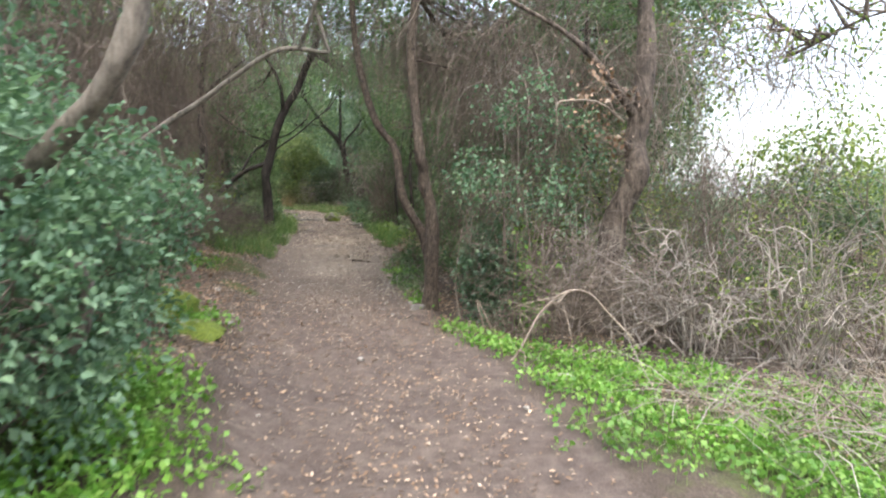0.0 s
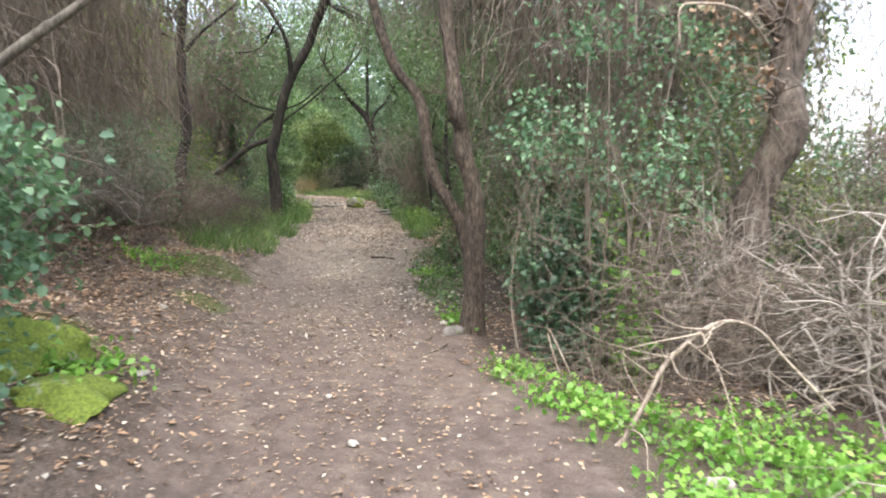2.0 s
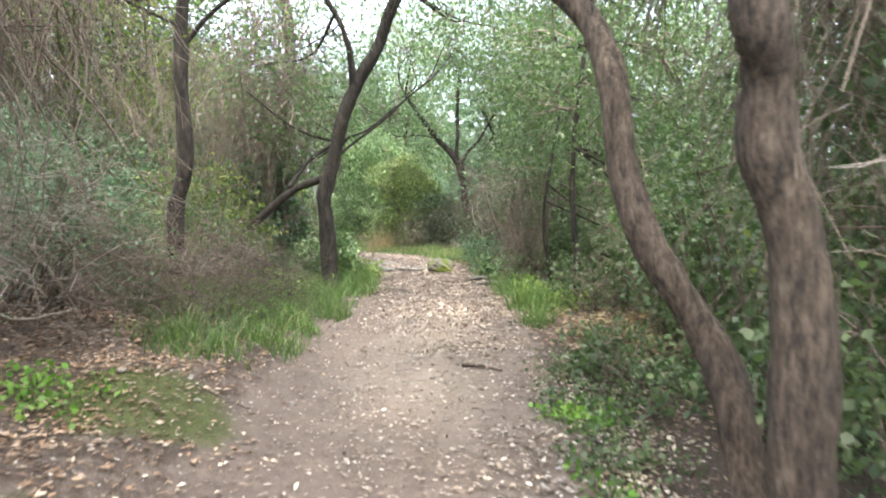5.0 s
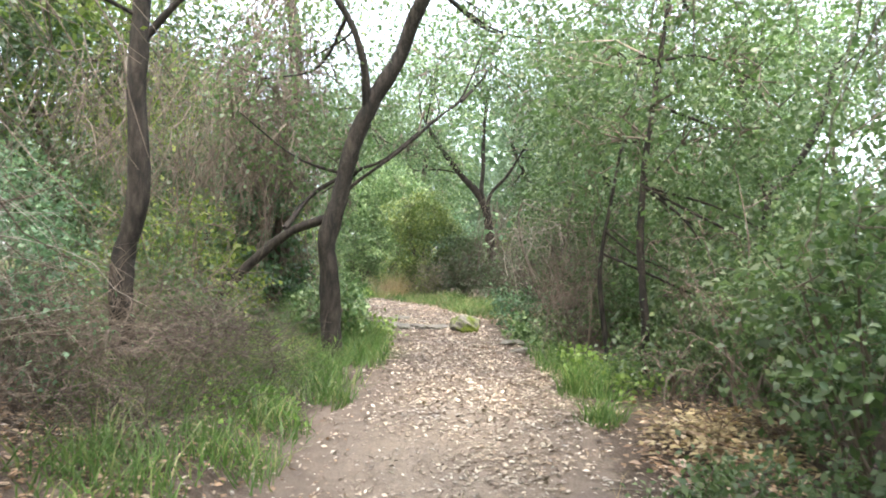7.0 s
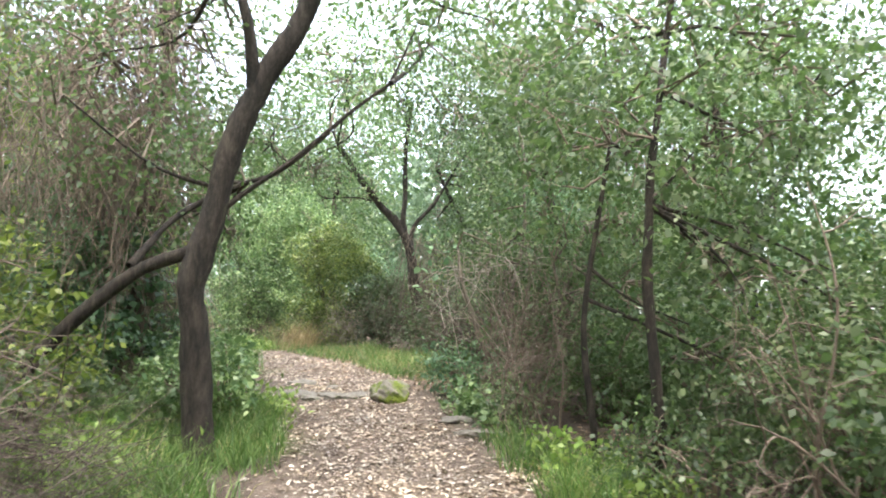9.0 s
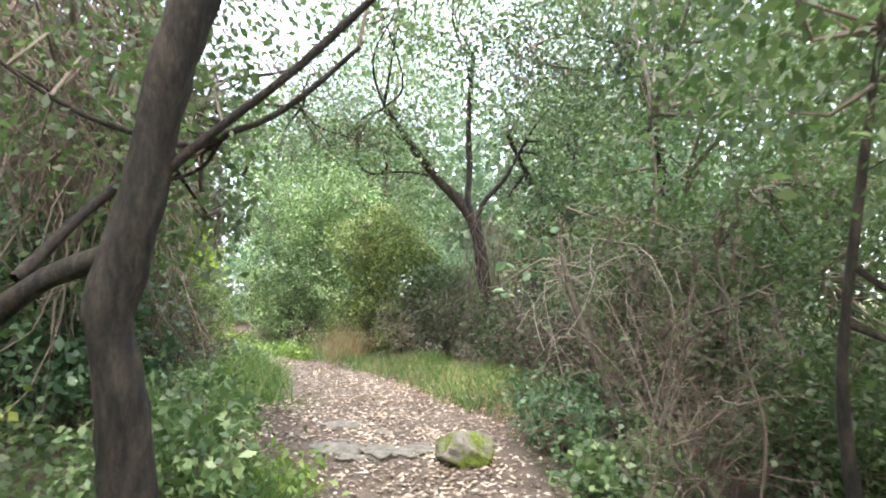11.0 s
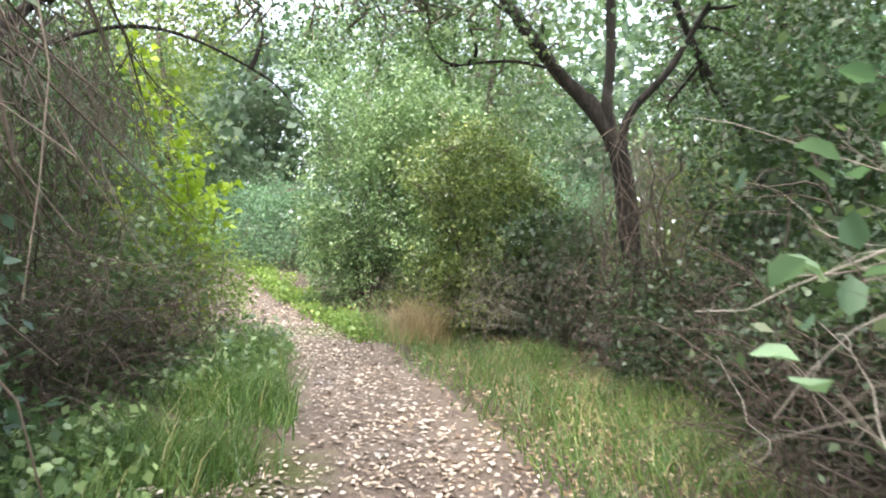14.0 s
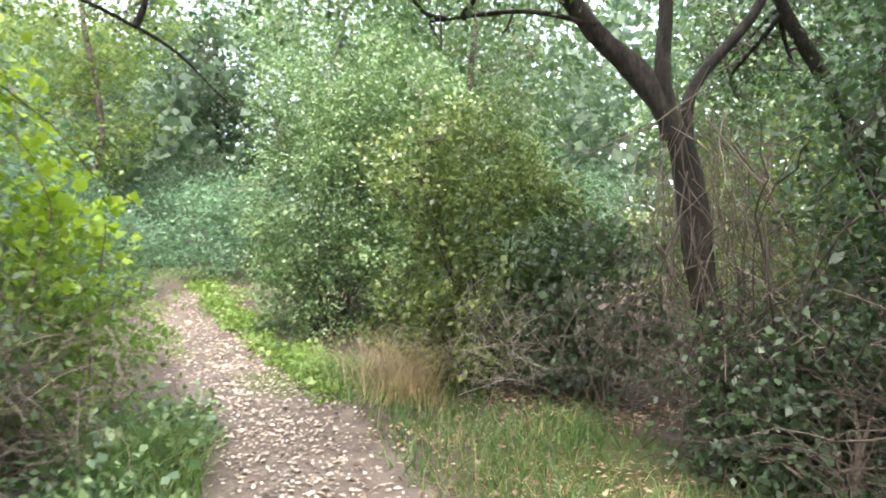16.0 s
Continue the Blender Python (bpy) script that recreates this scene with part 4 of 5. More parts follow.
curtain((-3.9, 7.3, 2.9), (0.9, 1.1, 0.9), 900, "brown dead twigs hanging over the bank", 57)

bramble((2.5, 7.0), heads((2.45, 6.7, 0.4), (0.95, 0.6, 0.9), 28, 901), "bleached grey dead shrub with crooked bare stems", 911, DEAD_TWIG, 0.013, 6, 3)
bramble((3.4, 6.5), heads((3.3, 6.2, 0.5), (0.9, 0.7, 1.05), 26, 902), "pale straggling dead shrub over the weeds", 912, DEAD_TWIG, 0.012, 6, 3)
bramble((1.9, 7.3), heads((1.75, 7.1, 0.2), (0.6, 0.4, 0.6), 14, 903), "brown dead shrub at the oak's foot", 913, BROWN_TWIG, 0.007, 8, 5)
bramble((2.9, 4.9), heads((2.6, 4.7, -0.05), (0.75, 0.55, 0.4), 11, 904), "low bleached dead branches among green weeds", 914, PALE_BARK, 0.01, 6, 4)
bramble((4.4, 7.0), heads((4.1, 6.8, 0.7), (0.9, 0.7, 1.3), 20, 905), "grey bare shrub against the open sky", 915, BROWN_TWIG, 0.008, 9, 6)
bramble((2.9, 8.0), heads((2.9, 7.8, 0.8), (0.8, 0.5, 1.5), 22, 906), "tall thin bare shrub behind the brushwood", 916, BROWN_TWIG, 0.008, 9, 6)

bramble((3.9, 9.2), heads((3.6, 8.9, 0.9), (1.3, 0.8, 1.7), 28, 907), "tall grey bare shrub at the clearing's edge", 917, BROWN_TWIG, 0.012, 6, 4)
bramble((1.35, 7.55), heads((1.3, 7.4, 0.6), (0.5, 0.3, 0.9), 12, 908), "thin bare shrub between the ivy and the oak", 918, DEAD_TWIG, 0.006, 8, 5)
shrub((4.5, 8.6, 0.5), (1.1, 0.9, 0.8), 110, 14, "straggly yellow-green bramble at the clearing's edge", OLIVE_LEAF, 52, 0.035, gaps=0.3, core=False)

# arching bleached branch by the herbs
ARCH = [(0.5, 6.13, gz(0.5, 6.13)), (0.59, 6.14, 0.1), (0.71, 6.16, 0.29), (0.85, 6.19, 0.51), (1.1, 6.22, 0.69), (1.3, 6.23, 0.67), (1.46, 6.23, 0.5), (1.68, 6.22, 0.26)]
arch = thing("fallen_branch", ARCH[0], "bleached bare branch arching out of green herbs", "branch")
part("main_stem", limb_mesh(ARCH, 0.016, 0.007, 8, 36, 5, 0.6), PALE_BARK, arch)
g = rand(61)
line = spline(ARCH, 60)
for i in range(22):
    a = line[int(g.uniform(10, 58))]
    d = g.normal(size=3) * np.array([0.2, 0.2, 0.14]) + np.array([0.03, 0.0, -0.06])
    b = a + d * g.uniform(0.4, 1.0)
    c = b + d * 0.6 + g.normal(size=3) * 0.07
    c[2] = max(c[2], float(land(c[0], c[1])) + 0.01)
    part("side_twig", limb_mesh([a, b, c], g.uniform(0.003, 0.007), 0.0015, 5, 9, 60 + i, 0.9), PALE_BARK, arch)

# ---- shrubs, middle stretch ----
bramble((0.15, 13.6), heads((0.1, 13.6, 1.3), (0.7, 0.5, 1.3), 9, 921), "bare upright brown stems among the evergreen leaves", 931, BROWN_TWIG, 0.01, 7, 5)
bramble((-1.25, 16.0), heads((-1.2, 16.0, 1.5), (0.4, 0.4, 0.9), 11, 922), "thin upright brown stems at the trail's edge", 932, BROWN_TWIG, 0.008, 8, 5)
bramble((-4.6, 11.2), heads((-4.1, 10.7, 1.3), (0.8, 0.8, 0.8), 16, 923), "grey-brown dead shrub on the bank", 933, BROWN_TWIG, 0.008, 9, 6)
bramble((-4.9, 13.9), heads((-4.7, 13.8, 2.0), (0.8, 0.6, 1.2), 12, 924), "tall bare brown stems under the trees", 934, BROWN_TWIG, 0.01, 8, 6)
bramble((-4.5, 9.0), heads((-3.9, 8.6, 1.6), (0.8, 0.9, 0.7), 12, 925), "pale rootlike dead stems hanging over the bank", 935, DEAD_TWIG, 0.008, 7, 5)
shrub((-4.9, 11.4, 1.6), (1.0, 1.2, 0.9), 190, 24, "grey-green shrub on the bank with dead twigs inside", TEAL_LEAF, 60, 0.035)
shrub((-5.8, 9.4, 1.7), (1.1, 1.4, 1.1), 190, 24, "dark evergreen shrub deep on the bank", OAK_LEAF, 61, 0.045, shape=4)
shrub((-4.6, 13.2, 1.35), (0.6, 0.7, 0.6), 90, 22, "low dark shrub at the tree foot", OAK_LEAF, 62, 0.04)
dead_bush((-4.1, 11.7, 0.95), (0.65, 0.8, 0.5), 800, "thick brown dead brushwood on the bank", 32, BROWN_TWIG, length=(0.3, 0.9))
dead_bush((-3.65, 12.7, 0.95), (0.4, 0.8, 0.45), 900, "dense brown dead brush at the foot of the slender tree", 97, DARK_TWIG, length=(0.3, 0.8), rad=(0.001, 0.003))
dead_bush((-3.6, 11.5, 0.75), (0.35, 0.6, 0.3), 420, "brown dead brush beside the trail", 98, DARK_TWIG, length=(0.25, 0.7), rad=(0.001, 0.003))
dead_bush((-4.4, 12.5, 1.1), (0.7, 0.8, 0.6), 600, "brown dead brush on the bank", 63, BROWN_TWIG, length=(0.3, 0.9))
dead_bush((-4.6, 10.2, 1.2), (0.7, 0.9, 0.6), 420, "dead grey twigs hanging over the leaf litter", 64, BROWN_TWIG, length=(0.3, 0.9))
shrub((-5.2, 14.6, 1.6), (0.9, 0.9, 0.9), 130, 22, "dense green shrub behind the crooked oak", OLIVE_LEAF, 65, 0.045, shape=4)
shrub((-3.75, 15.5, 1.25), (0.5, 0.6, 0.4), 80, 20, "low green shrub among grass", LIGHT_LEAF, 66, 0.04)
shrub((0.45, 10.6, 1.3), (0.8, 0.9, 1.1), 120, 18, "sparse leafy undergrowth beside the twin trunks", LIGHT_LEAF, 67, 0.034, gaps=0.5, shape=6, core=False)
shrub((-0.4, 11.4, 0.55), (0.4, 0.5, 0.28), 70, 20, "low grey-green shrub at the trail's edge", OAK_LEAF, 68, 0.035)
shrub((0.6, 12.6, 1.3), (0.9, 0.9, 1.2), 150, 22, "leafy evergreen undergrowth beside the trail", OAK_LEAF, 69, 0.05)
shrub((0.5, 14.0, 1.3), (0.8, 0.8, 0.8), 220, 24, "dark green shrub with small leaves", OAK_LEAF, 70, 0.032)
shrub((0.9, 16.2, 1.9), (1.0, 1.0, 1.2), 170, 22, "green thicket shrub with thin stems", LIGHT_LEAF, 71, 0.05, shape=4)
curtain((1.2, 10.6, 2.8), (0.7, 1.0, 0.9), 420, "thin brown vine stems between the trees", 72, BROWN_TWIG, length=(0.8, 1.8))
curtain((-5.6, 15.0, 3.6), (1.2, 1.2, 0.8), 420, "brown dead stems hanging in the trees", 73)

# ---- shrubs, last stretch ----
bramble((-1.5, 17.0), heads((-1.85, 17.0, 1.95), (0.45, 0.3, 0.5), 7, 926), "bleached arching dead stems over the grey shrub", 936, DEAD_TWIG, 0.006, 6, 4)
bramble((-2.6, 20.9), heads((-2.5, 20.8, 2.0), (0.6, 0.4, 0.8), 14, 928), "tangled brown stems round the leaning tree", 938, DARK_TWIG, 0.011, 6, 3)
bramble((-1.8, 19.6), heads((-1.9, 19.5, 1.9), (0.5, 0.6, 0.9), 12, 929), "dry brown stems at the thicket's edge", 939, DARK_TWIG, 0.011, 6, 3)
shrub((-4.4, 22.6, 2.25), (0.85, 0.8, 1.2), 580, 30, "rounded olive-green bush with small leaves", DULL_OLIVE_LEAF, 80, 0.032, 0.07, stems=16, gaps=0.2, bark=DARK_TWIG)
shrub((-6.4, 24.3, 2.6), (1.05, 0.95, 1.65), 800, 30, "tall rounded grey-green bush", LIGHT_LEAF, 81, 0.034, 0.075, stems=18, gaps=0.2, bark=DARK_TWIG)
shrub((-5.6, 24.6, 3.2), (0.9, 0.8, 1.3), 240, 26, "tall leafy bush behind the rounded bushes", LIGHT_LEAF, 82, 0.045, shape=4)
shrub((-3.5, 22.3, 1.9), (0.6, 0.6, 0.6), 130, 24, "dark green shrub at the leaning tree's foot", DARK_LEAF, 83, 0.045)
shrub((-1.6, 20.7, 2.6), (0.85, 0.9, 1.3), 260, 28, "tall dark evergreen shrub by the grass", DARK_LEAF, 84, 0.04)
shrub((-2.5, 20.9, 1.6), (0.5, 0.4, 0.45), 90, 22, "dark low shrub with glossy leaves", DARK_LEAF, 85, 0.038)
# Bright weed-leaf colour here paints in the backlight on the hedge
shrub((-6.6, 20.4, 1.9), (0.6, 0.8, 0.75), 190, 28, "thick green hedge shrub beside the trail", FRESH_LEAF, 86, 0.038, gaps=0.2)
shrub((-6.4, 18.8, 2.0), (0.9, 1.0, 1.0), 190, 26, "dark dense hedge shrub beside the trail", OAK_LEAF, 87, 0.045)
shrub((-5.6, 16.9, 1.9), (0.8, 0.8, 0.9), 150, 24, "dark leafy shrub under the vine-hung tree", IVY_LEAF, 88, 0.055, wide=0.7)
shrub((-7.6, 20.2, 3.0), (1.0, 1.0, 1.2), 170, 24, "tall brown-green hedge bush", OAK_LEAF, 89, 0.045, shape=4)
dead_bush((-5.7, 18.3, 1.7), (0.5, 0.7, 0.6), 520, "dark tangle of dead stems in the hedge", 99, DARK_TWIG, length=(0.3, 0.9))
curtain((-6.0, 18.6, 3.1), (0.5, 0.8, 0.6), 420, "dark dead stems hanging from the hedge tree", 105, DARK_TWIG, length=(0.5, 1.2), rad=(0.0012, 0.004))
dead_bush((-5.9, 19.5, 1.6), (0.45, 0.8, 0.45), 380, "brown dead stems inside the hedge", 90, BROWN_TWIG, length=(0.3, 0.8))
dead_bush((-4.3, 22.0, 1.6), (0.6, 0.4, 0.3), 320, "dry grey brush under the rounded bush", 91, DEAD_TWIG, length=(0.25, 0.6), up=1.5)
dead_bush((-3.0, 21.0, 1.7), (0.7, 0.4, 0.5), 180, "upright dry brown stems below the leaning tree", 92, DARK_TWIG, length=(0.4, 1.0), up=2.0, fall=0.0)
shrub((-1.7, 19.4, 1.7), (0.6, 0.6, 0.65), 170, 24, "dark evergreen thicket at the grass edge", DARK_LEAF, 31, 0.036)
shrub((-0.9, 18.5, 2.0), (0.7, 0.7, 0.9), 170, 24, "dark thicket behind the grey-stemmed shrub", DARK_LEAF, 30, 0.038)
shrub((-2.35, 20.5, 1.55), (0.5, 0.35, 0.5), 90, 20, "low dark evergreen shrub under the leaning tree", DARK_LEAF, 107, 0.036)
dead_bush((-1.9, 20.2, 1.5), (0.6, 0.5, 0.5), 380, "brown dead stems under the evergreen shrub", 93, DARK_TWIG, length=(0.4, 0.9), up=1.5)
dead_bush((-1.9, 18.6, 1.5), (0.4, 0.5, 0.4), 260, "brown dead brush beside the grass", 94, DARK_TWIG, length=(0.4, 0.9))
shrub((-1.9, 17.0, 1.3), (0.35, 0.4, 0.25), 45, 18, "low grey-green shrub by the boulder", TEAL_LEAF, 95, 0.036, wide=0.6, shape=6)
dead_bush((0.0, 13.3, 0.62), (0.6, 0.5, 0.12), 160, "fallen dead twigs among brown leaves", 96, BROWN_TWIG, length=(0.3, 0.7))

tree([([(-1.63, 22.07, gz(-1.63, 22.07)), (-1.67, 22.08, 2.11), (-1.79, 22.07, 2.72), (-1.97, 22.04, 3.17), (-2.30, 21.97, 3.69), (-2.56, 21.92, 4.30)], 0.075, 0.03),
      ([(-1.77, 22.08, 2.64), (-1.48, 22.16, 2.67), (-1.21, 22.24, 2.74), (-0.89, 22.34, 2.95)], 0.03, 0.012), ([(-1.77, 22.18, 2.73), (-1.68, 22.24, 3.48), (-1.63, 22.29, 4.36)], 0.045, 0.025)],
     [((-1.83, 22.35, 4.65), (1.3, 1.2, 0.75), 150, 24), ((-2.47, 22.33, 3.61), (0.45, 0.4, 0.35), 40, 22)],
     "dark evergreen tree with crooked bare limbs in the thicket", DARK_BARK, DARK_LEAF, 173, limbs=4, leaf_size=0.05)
curtain((-2.63, 22.67, 2.74), (0.5, 0.3, 0.7), 260, "thin brown vine stems hanging by the leaning tree", 174, BROWN_TWIG, length=(0.6, 1.4), rad=(0.001, 0.0035))
dead_bush((-1.69, 22.49, 2.08), (0.6, 0.4, 0.5), 200, "dead brown stems under the dark tree", 175, DARK_TWIG, length=(0.4, 1.0), rad=(0.001, 0.0035), up=1.5)

def climber(pts, n, label, seed):
    """A climbing plant with round lime-green leaves."""
    g = rand(seed)
    ob = thing("climbing_plant", (pts[0][0], pts[0][1], gz(pts[0][0], pts[0][1])), label, "climbing plant")
    part("stem", limb_mesh([(pts[0][0], pts[0][1], gz(pts[0][0], pts[0][1])), *pts], 0.008, 0.003, 5, 40, seed, 1.0), BROWN_TWIG, ob)
    p = spline(pts, n) + g.normal(size=(n, 3)) * np.array([0.1, 0.1, 0.08])
    part("foliage", leaves(p, 0.075, g, 0.4, 0.3, np.array([[0.3, -0.5, 0]]), 0.95, 6), LIME_LEAF, ob, "round lime-green leaves", "stuff")
    return ob


climber([(-6.3, 20.1, 1.6), (-6.25, 20.2, 2.3), (-6.2, 20.25, 2.62), (-6.35, 20.2, 2.95), (-6.5, 20.3, 3.3), (-6.75, 20.2, 3.8)], 300, "lime-green climbing plant hanging down the hedge", 100)
climber([(-6.35, 19.7, 1.6), (-6.3, 19.8, 2.2), (-6.6, 19.9, 2.45), (-6.8, 19.9, 2.8)], 90, "lime-green climber in the hedge", 101)

climber([(-6.45, 20.7, 1.5), (-6.3, 20.65, 2.1), (-6.26, 20.68, 2.62), (-6.6, 20.5, 2.45), (-6.95, 20.3, 2.75)], 230, "lime-green climber spilling over the hedge top", 106)

shrub((0.1, 15.9, 1.2), (0.7, 0.6, 0.6), 110, 22, "dark undergrowth behind the young oak", OAK_LEAF, 102, 0.04)
shrub((-0.45, 14.3, 0.95), (0.4, 0.4, 0.3), 60, 20, "low dark shrub among dry leaves", OAK_LEAF, 103, 0.035)
shrub((-0.6, 16.3, 1.3), (0.5, 0.4, 0.5), 80, 22, "low green shrub under the grey stems", OAK_LEAF, 104, 0.04)
tree([([(4.8, 5.0, gz(4.8, 5.0)), (4.7, 5.1, 1.5), (4.4, 5.3, 2.8), (3.8, 5.6, 3.6)], 0.08, 0.04), ([(4.4, 5.3, 2.8), (3.6, 5.8, 3.0), (2.9, 6.0, 2.7)], 0.02, 0.006), ([(4.3, 5.3, 2.9), (3.5, 5.2, 3.4), (2.5, 5.5, 3.3)], 0.02, 0.006)],
     [((3.1, 5.8, 3.1), (1.1, 0.8, 0.45), 70, 10), ((4.4, 7.6, 3.3), (1.2, 1.0, 0.8), 34, 7), ((3.6, 6.8, 3.9), (1.3, 1.0, 0.5), 34, 8)],
     "sparse tree with thin drooping twigs over the brushwood", BARK, OLIVE_LEAF, 22, limbs=6, leaf_size=0.055, gaps=0.4)

# Oak added mostly out of view so that its crowns shade the thicket
tree([([(-0.5, 20.3, gz(-0.5, 20.3)), (-0.6, 20.3, 2.6), (-0.9, 20.2, 4.0), (-1.2, 20.1, 4.8)], 0.09, 0.04)],
     [((-1.2, 20.1, 4.9), (1.5, 1.5, 0.9), 230, 26), ((-0.6, 19.0, 4.3), (1.0, 1.0, 0.7), 120, 24)],
     "dense dark evergreen oak added unseen to shade the thicket", DARK_BARK, DARK_LEAF, 24, limbs=5, leaf_size=0.065, gaps=0.0)

# tree in the hedge whose thin dark branches reach over the bend
tree([([(-7.3, 18.4, gz(-7.3, 18.4)), (-7.0, 18.5, 2.4), (-6.4, 18.9, 3.6), (-5.6, 19.6, 4.2), (-4.9, 20.2, 4.3)], 0.06, 0.015),
      ([(-6.6, 18.8, 3.3), (-6.1, 19.6, 3.7), (-5.6, 20.3, 3.5), (-5.4, 20.7, 3.2)], 0.02, 0.005), ([(-6.3, 19.0, 3.7), (-5.6, 19.2, 4.3), (-4.6, 19.4, 4.5)], 0.022, 0.006)],
     [((-5.4, 19.8, 4.55), (1.1, 0.9, 0.35), 110, 22), ((-4.9, 20.2, 3.98), (1.3, 0.8, 0.3), 130, 20), ((-6.7, 19.2, 3.9), (0.6, 0.7, 0.5), 60, 22)],
     "hedge tree with thin dark branches over the trail's bend", DARK_BARK, DARK_LEAF, 23, limbs=8, leaf_size=0.045)

# ---- grass, herbs and fallen leaves ----
herbs([(1.6, 4.4, 0.7), (1.2, 5.4, 0.5), (2.3, 3.8, 0.7), (2.6, 5.2, 0.6), (0.85, 6.2, 0.35), (3.3, 4.4, 0.7), (2.1, 5.9, 0.5), (1.45, 6.3, 0.45), (3.2, 5.4, 0.6)], 1450, 0.13, 0.035, "bright green low weeds beside the trail", 110)
herbs([(-1.55, 3.3, 0.45), (-1.9, 4.2, 0.4), (-2.1, 6.2, 0.25), (-2.0, 2.6, 0.5)], 520, 0.14, 0.04, "bright green weeds at the foot of the bank", 111)
herbs([(-3.6, 12.6, 0.5), (-0.6, 10.6, 0.3), (-0.35, 8.2, 0.15), (-3.3, 9.5, 0.3), (-0.7, 9.6, 0.25)], 260, 0.1, 0.035, "scattered small green plants along the trail", 112)
herbs([(-0.5, 9.9, 0.35), (-0.5, 10.8, 0.4), (-0.45, 11.7, 0.35), (-0.4, 9.2, 0.25)], 260, 0.16, 0.03, "low grey-green plants along the trail's side", 117, OAK_LEAF)
herbs([(-8.6, 25.1, 0.5), (-7.7, 24.4, 0.4), (-9.4, 26.0, 0.5), (-6.3, 22.9, 0.5), (-6.0, 22.4, 0.4), (-5.6, 21.9, 0.3), (-7.2, 23.4, 0.4), (-7.9, 24.0, 0.35)], 1300, 0.16, 0.045, "fresh green weeds under the tall bush", 113, FRESH_LEAF)
herbs([(-5.2, 18.0, 0.4), (-5.7, 20.9, 0.4), (-5.4, 19.4, 0.4), (-1.6, 16.3, 0.4), (-4.9, 17.4, 0.4), (-5.9, 20.3, 0.4)], 950, 0.3, 0.045, "green leafy plants below the hedge", 114, LIGHT_LEAF)
herbs([(-5.0, 8.6, 1.2), (-5.2, 12.6, 1.0), (-5.6, 15.6, 1.0), (0.8, 11.4, 0.9), (0.6, 15.2, 1.0), (0.2, 17.4, 1.0), (-0.8, 19.4, 0.9), (-4.2, 15.2, 0.6)], 1500, 0.28, 0.05, "sparse leafy undergrowth under the trees", 115, OAK_LEAF)
grass([(-3.25, 10.9, 0.35), (-3.0, 11.6, 0.3), (-3.2, 12.4, 0.3), (-3.05, 13.3, 0.25)], 1700, 0.22, "rough grass at the foot of the dead brush", 119)
grass([(2.0, 2.6, 0.35), (2.6, 3.0, 0.3)], 900, 0.3, "dense tuft of green grass", 120)
grass([(-3.9, 11.9, 0.4), (-3.75, 12.8, 0.4), (-3.5, 13.8, 0.4), (-3.45, 14.9, 0.45), (-3.7, 15.7, 0.4)], 5200, 0.3, "lush grass along the foot of the bank", 121)
grass([(-4.6, 17.2, 0.35), (-4.8, 18.2, 0.4), (-5.0, 19.2, 0.4), (-5.6, 20.2, 0.35), (-4.4, 16.3, 0.35)], 6000, 0.34, "tall green grass beside the trail", 122)
grass([(-2.7, 19.2, 0.6), (-3.2, 20.0, 0.6), (-2.3, 20.1, 0.6), (-3.9, 20.9, 0.6), (-4.5, 21.7, 0.5), (-2.3, 18.6, 0.55), (-3.6, 21.4, 0.4), (-2.9, 18.4, 0.3)], 5600, 0.18, "soft green grass in front of the thicket", 123)
grass([(-1.12, 14.1, 0.22), (-1.0, 13.3, 0.15)], 650, 0.3, "green grass tuft on the trail's edge", 124)
grass([(-1.3, 15.0, 0.35), (-0.9, 14.7, 0.35), (-1.5, 15.4, 0.2), (-4.1, 13.5, 0.4), (-3.9, 14.2, 0.4), (-4.3, 14.9, 0.4)], 2600, 0.26, "rough grass under the trees", 128)
herbs([(-1.0, 14.9, 0.4), (-0.8, 14.2, 0.3), (-4.0, 13.6, 0.45), (-4.1, 14.4, 0.4), (-3.6, 16.0, 0.4)], 260, 0.25, 0.045, "green leafy plants under the trees", 116, FRESH_LEAF)
grass([(-5.0, 22.1, 0.28), (-4.8, 21.9, 0.2)], 1500, 0.55, "tuft of tall dry grass", 125, STRAW, 0.005)
grass([(-2.1, 18.0, 0.5), (-2.5, 19.2, 0.7), (-3.1, 20.1, 0.7), (-3.9, 21.0, 0.6), (-4.7, 21.9, 0.5), (-2.2, 17.3, 0.3), (-1.0, 11.5, 0.35)], 1900, 0.18, "thin dry grass beside the trail", 126, STRAW, 0.004)
grass([(-5.6, 22.5, 0.4), (-6.6, 23.2, 0.3), (-5.2, 21.8, 0.35)], 2200, 0.26, "light green grass under the bushes", 127)


def litter(n, seed, discs, size, mat, label, on_trail=True, lift=0.012):
    g = rand(seed)
    x, y = spots(discs, n, g)
    p = np.stack([x, y, land(x, y) + lift * g.uniform(0.3, 1.6, n)], 1)
    a = leaves(p, size, g, 2.6, 0.0, None, 0.5, 4, 0.15)
    return lone("fallen_leaves", a, mat, label, "leaf litter", "", "stuff")


litter(3200, 138, [(float(centre(y)), float(y), 1.0) for y in np.arange(3, 9, 1.0)], 0.034, DRY_LEAF, "thin scatter of brown fallen leaves on the trail")
litter(6500, 130, [(float(centre(y)), float(y), 1.05) for y in np.arange(8.5, 16, 1.0)], 0.036, PALE_LITTER, "thin scatter of pale fallen leaves on the trail")
litter(220, 139, [(float(centre(y)), float(y), 1.0) for y in np.arange(3, 9, 1.0)], 0.03, PALE_LITTER, "few pale leaves on the trail")
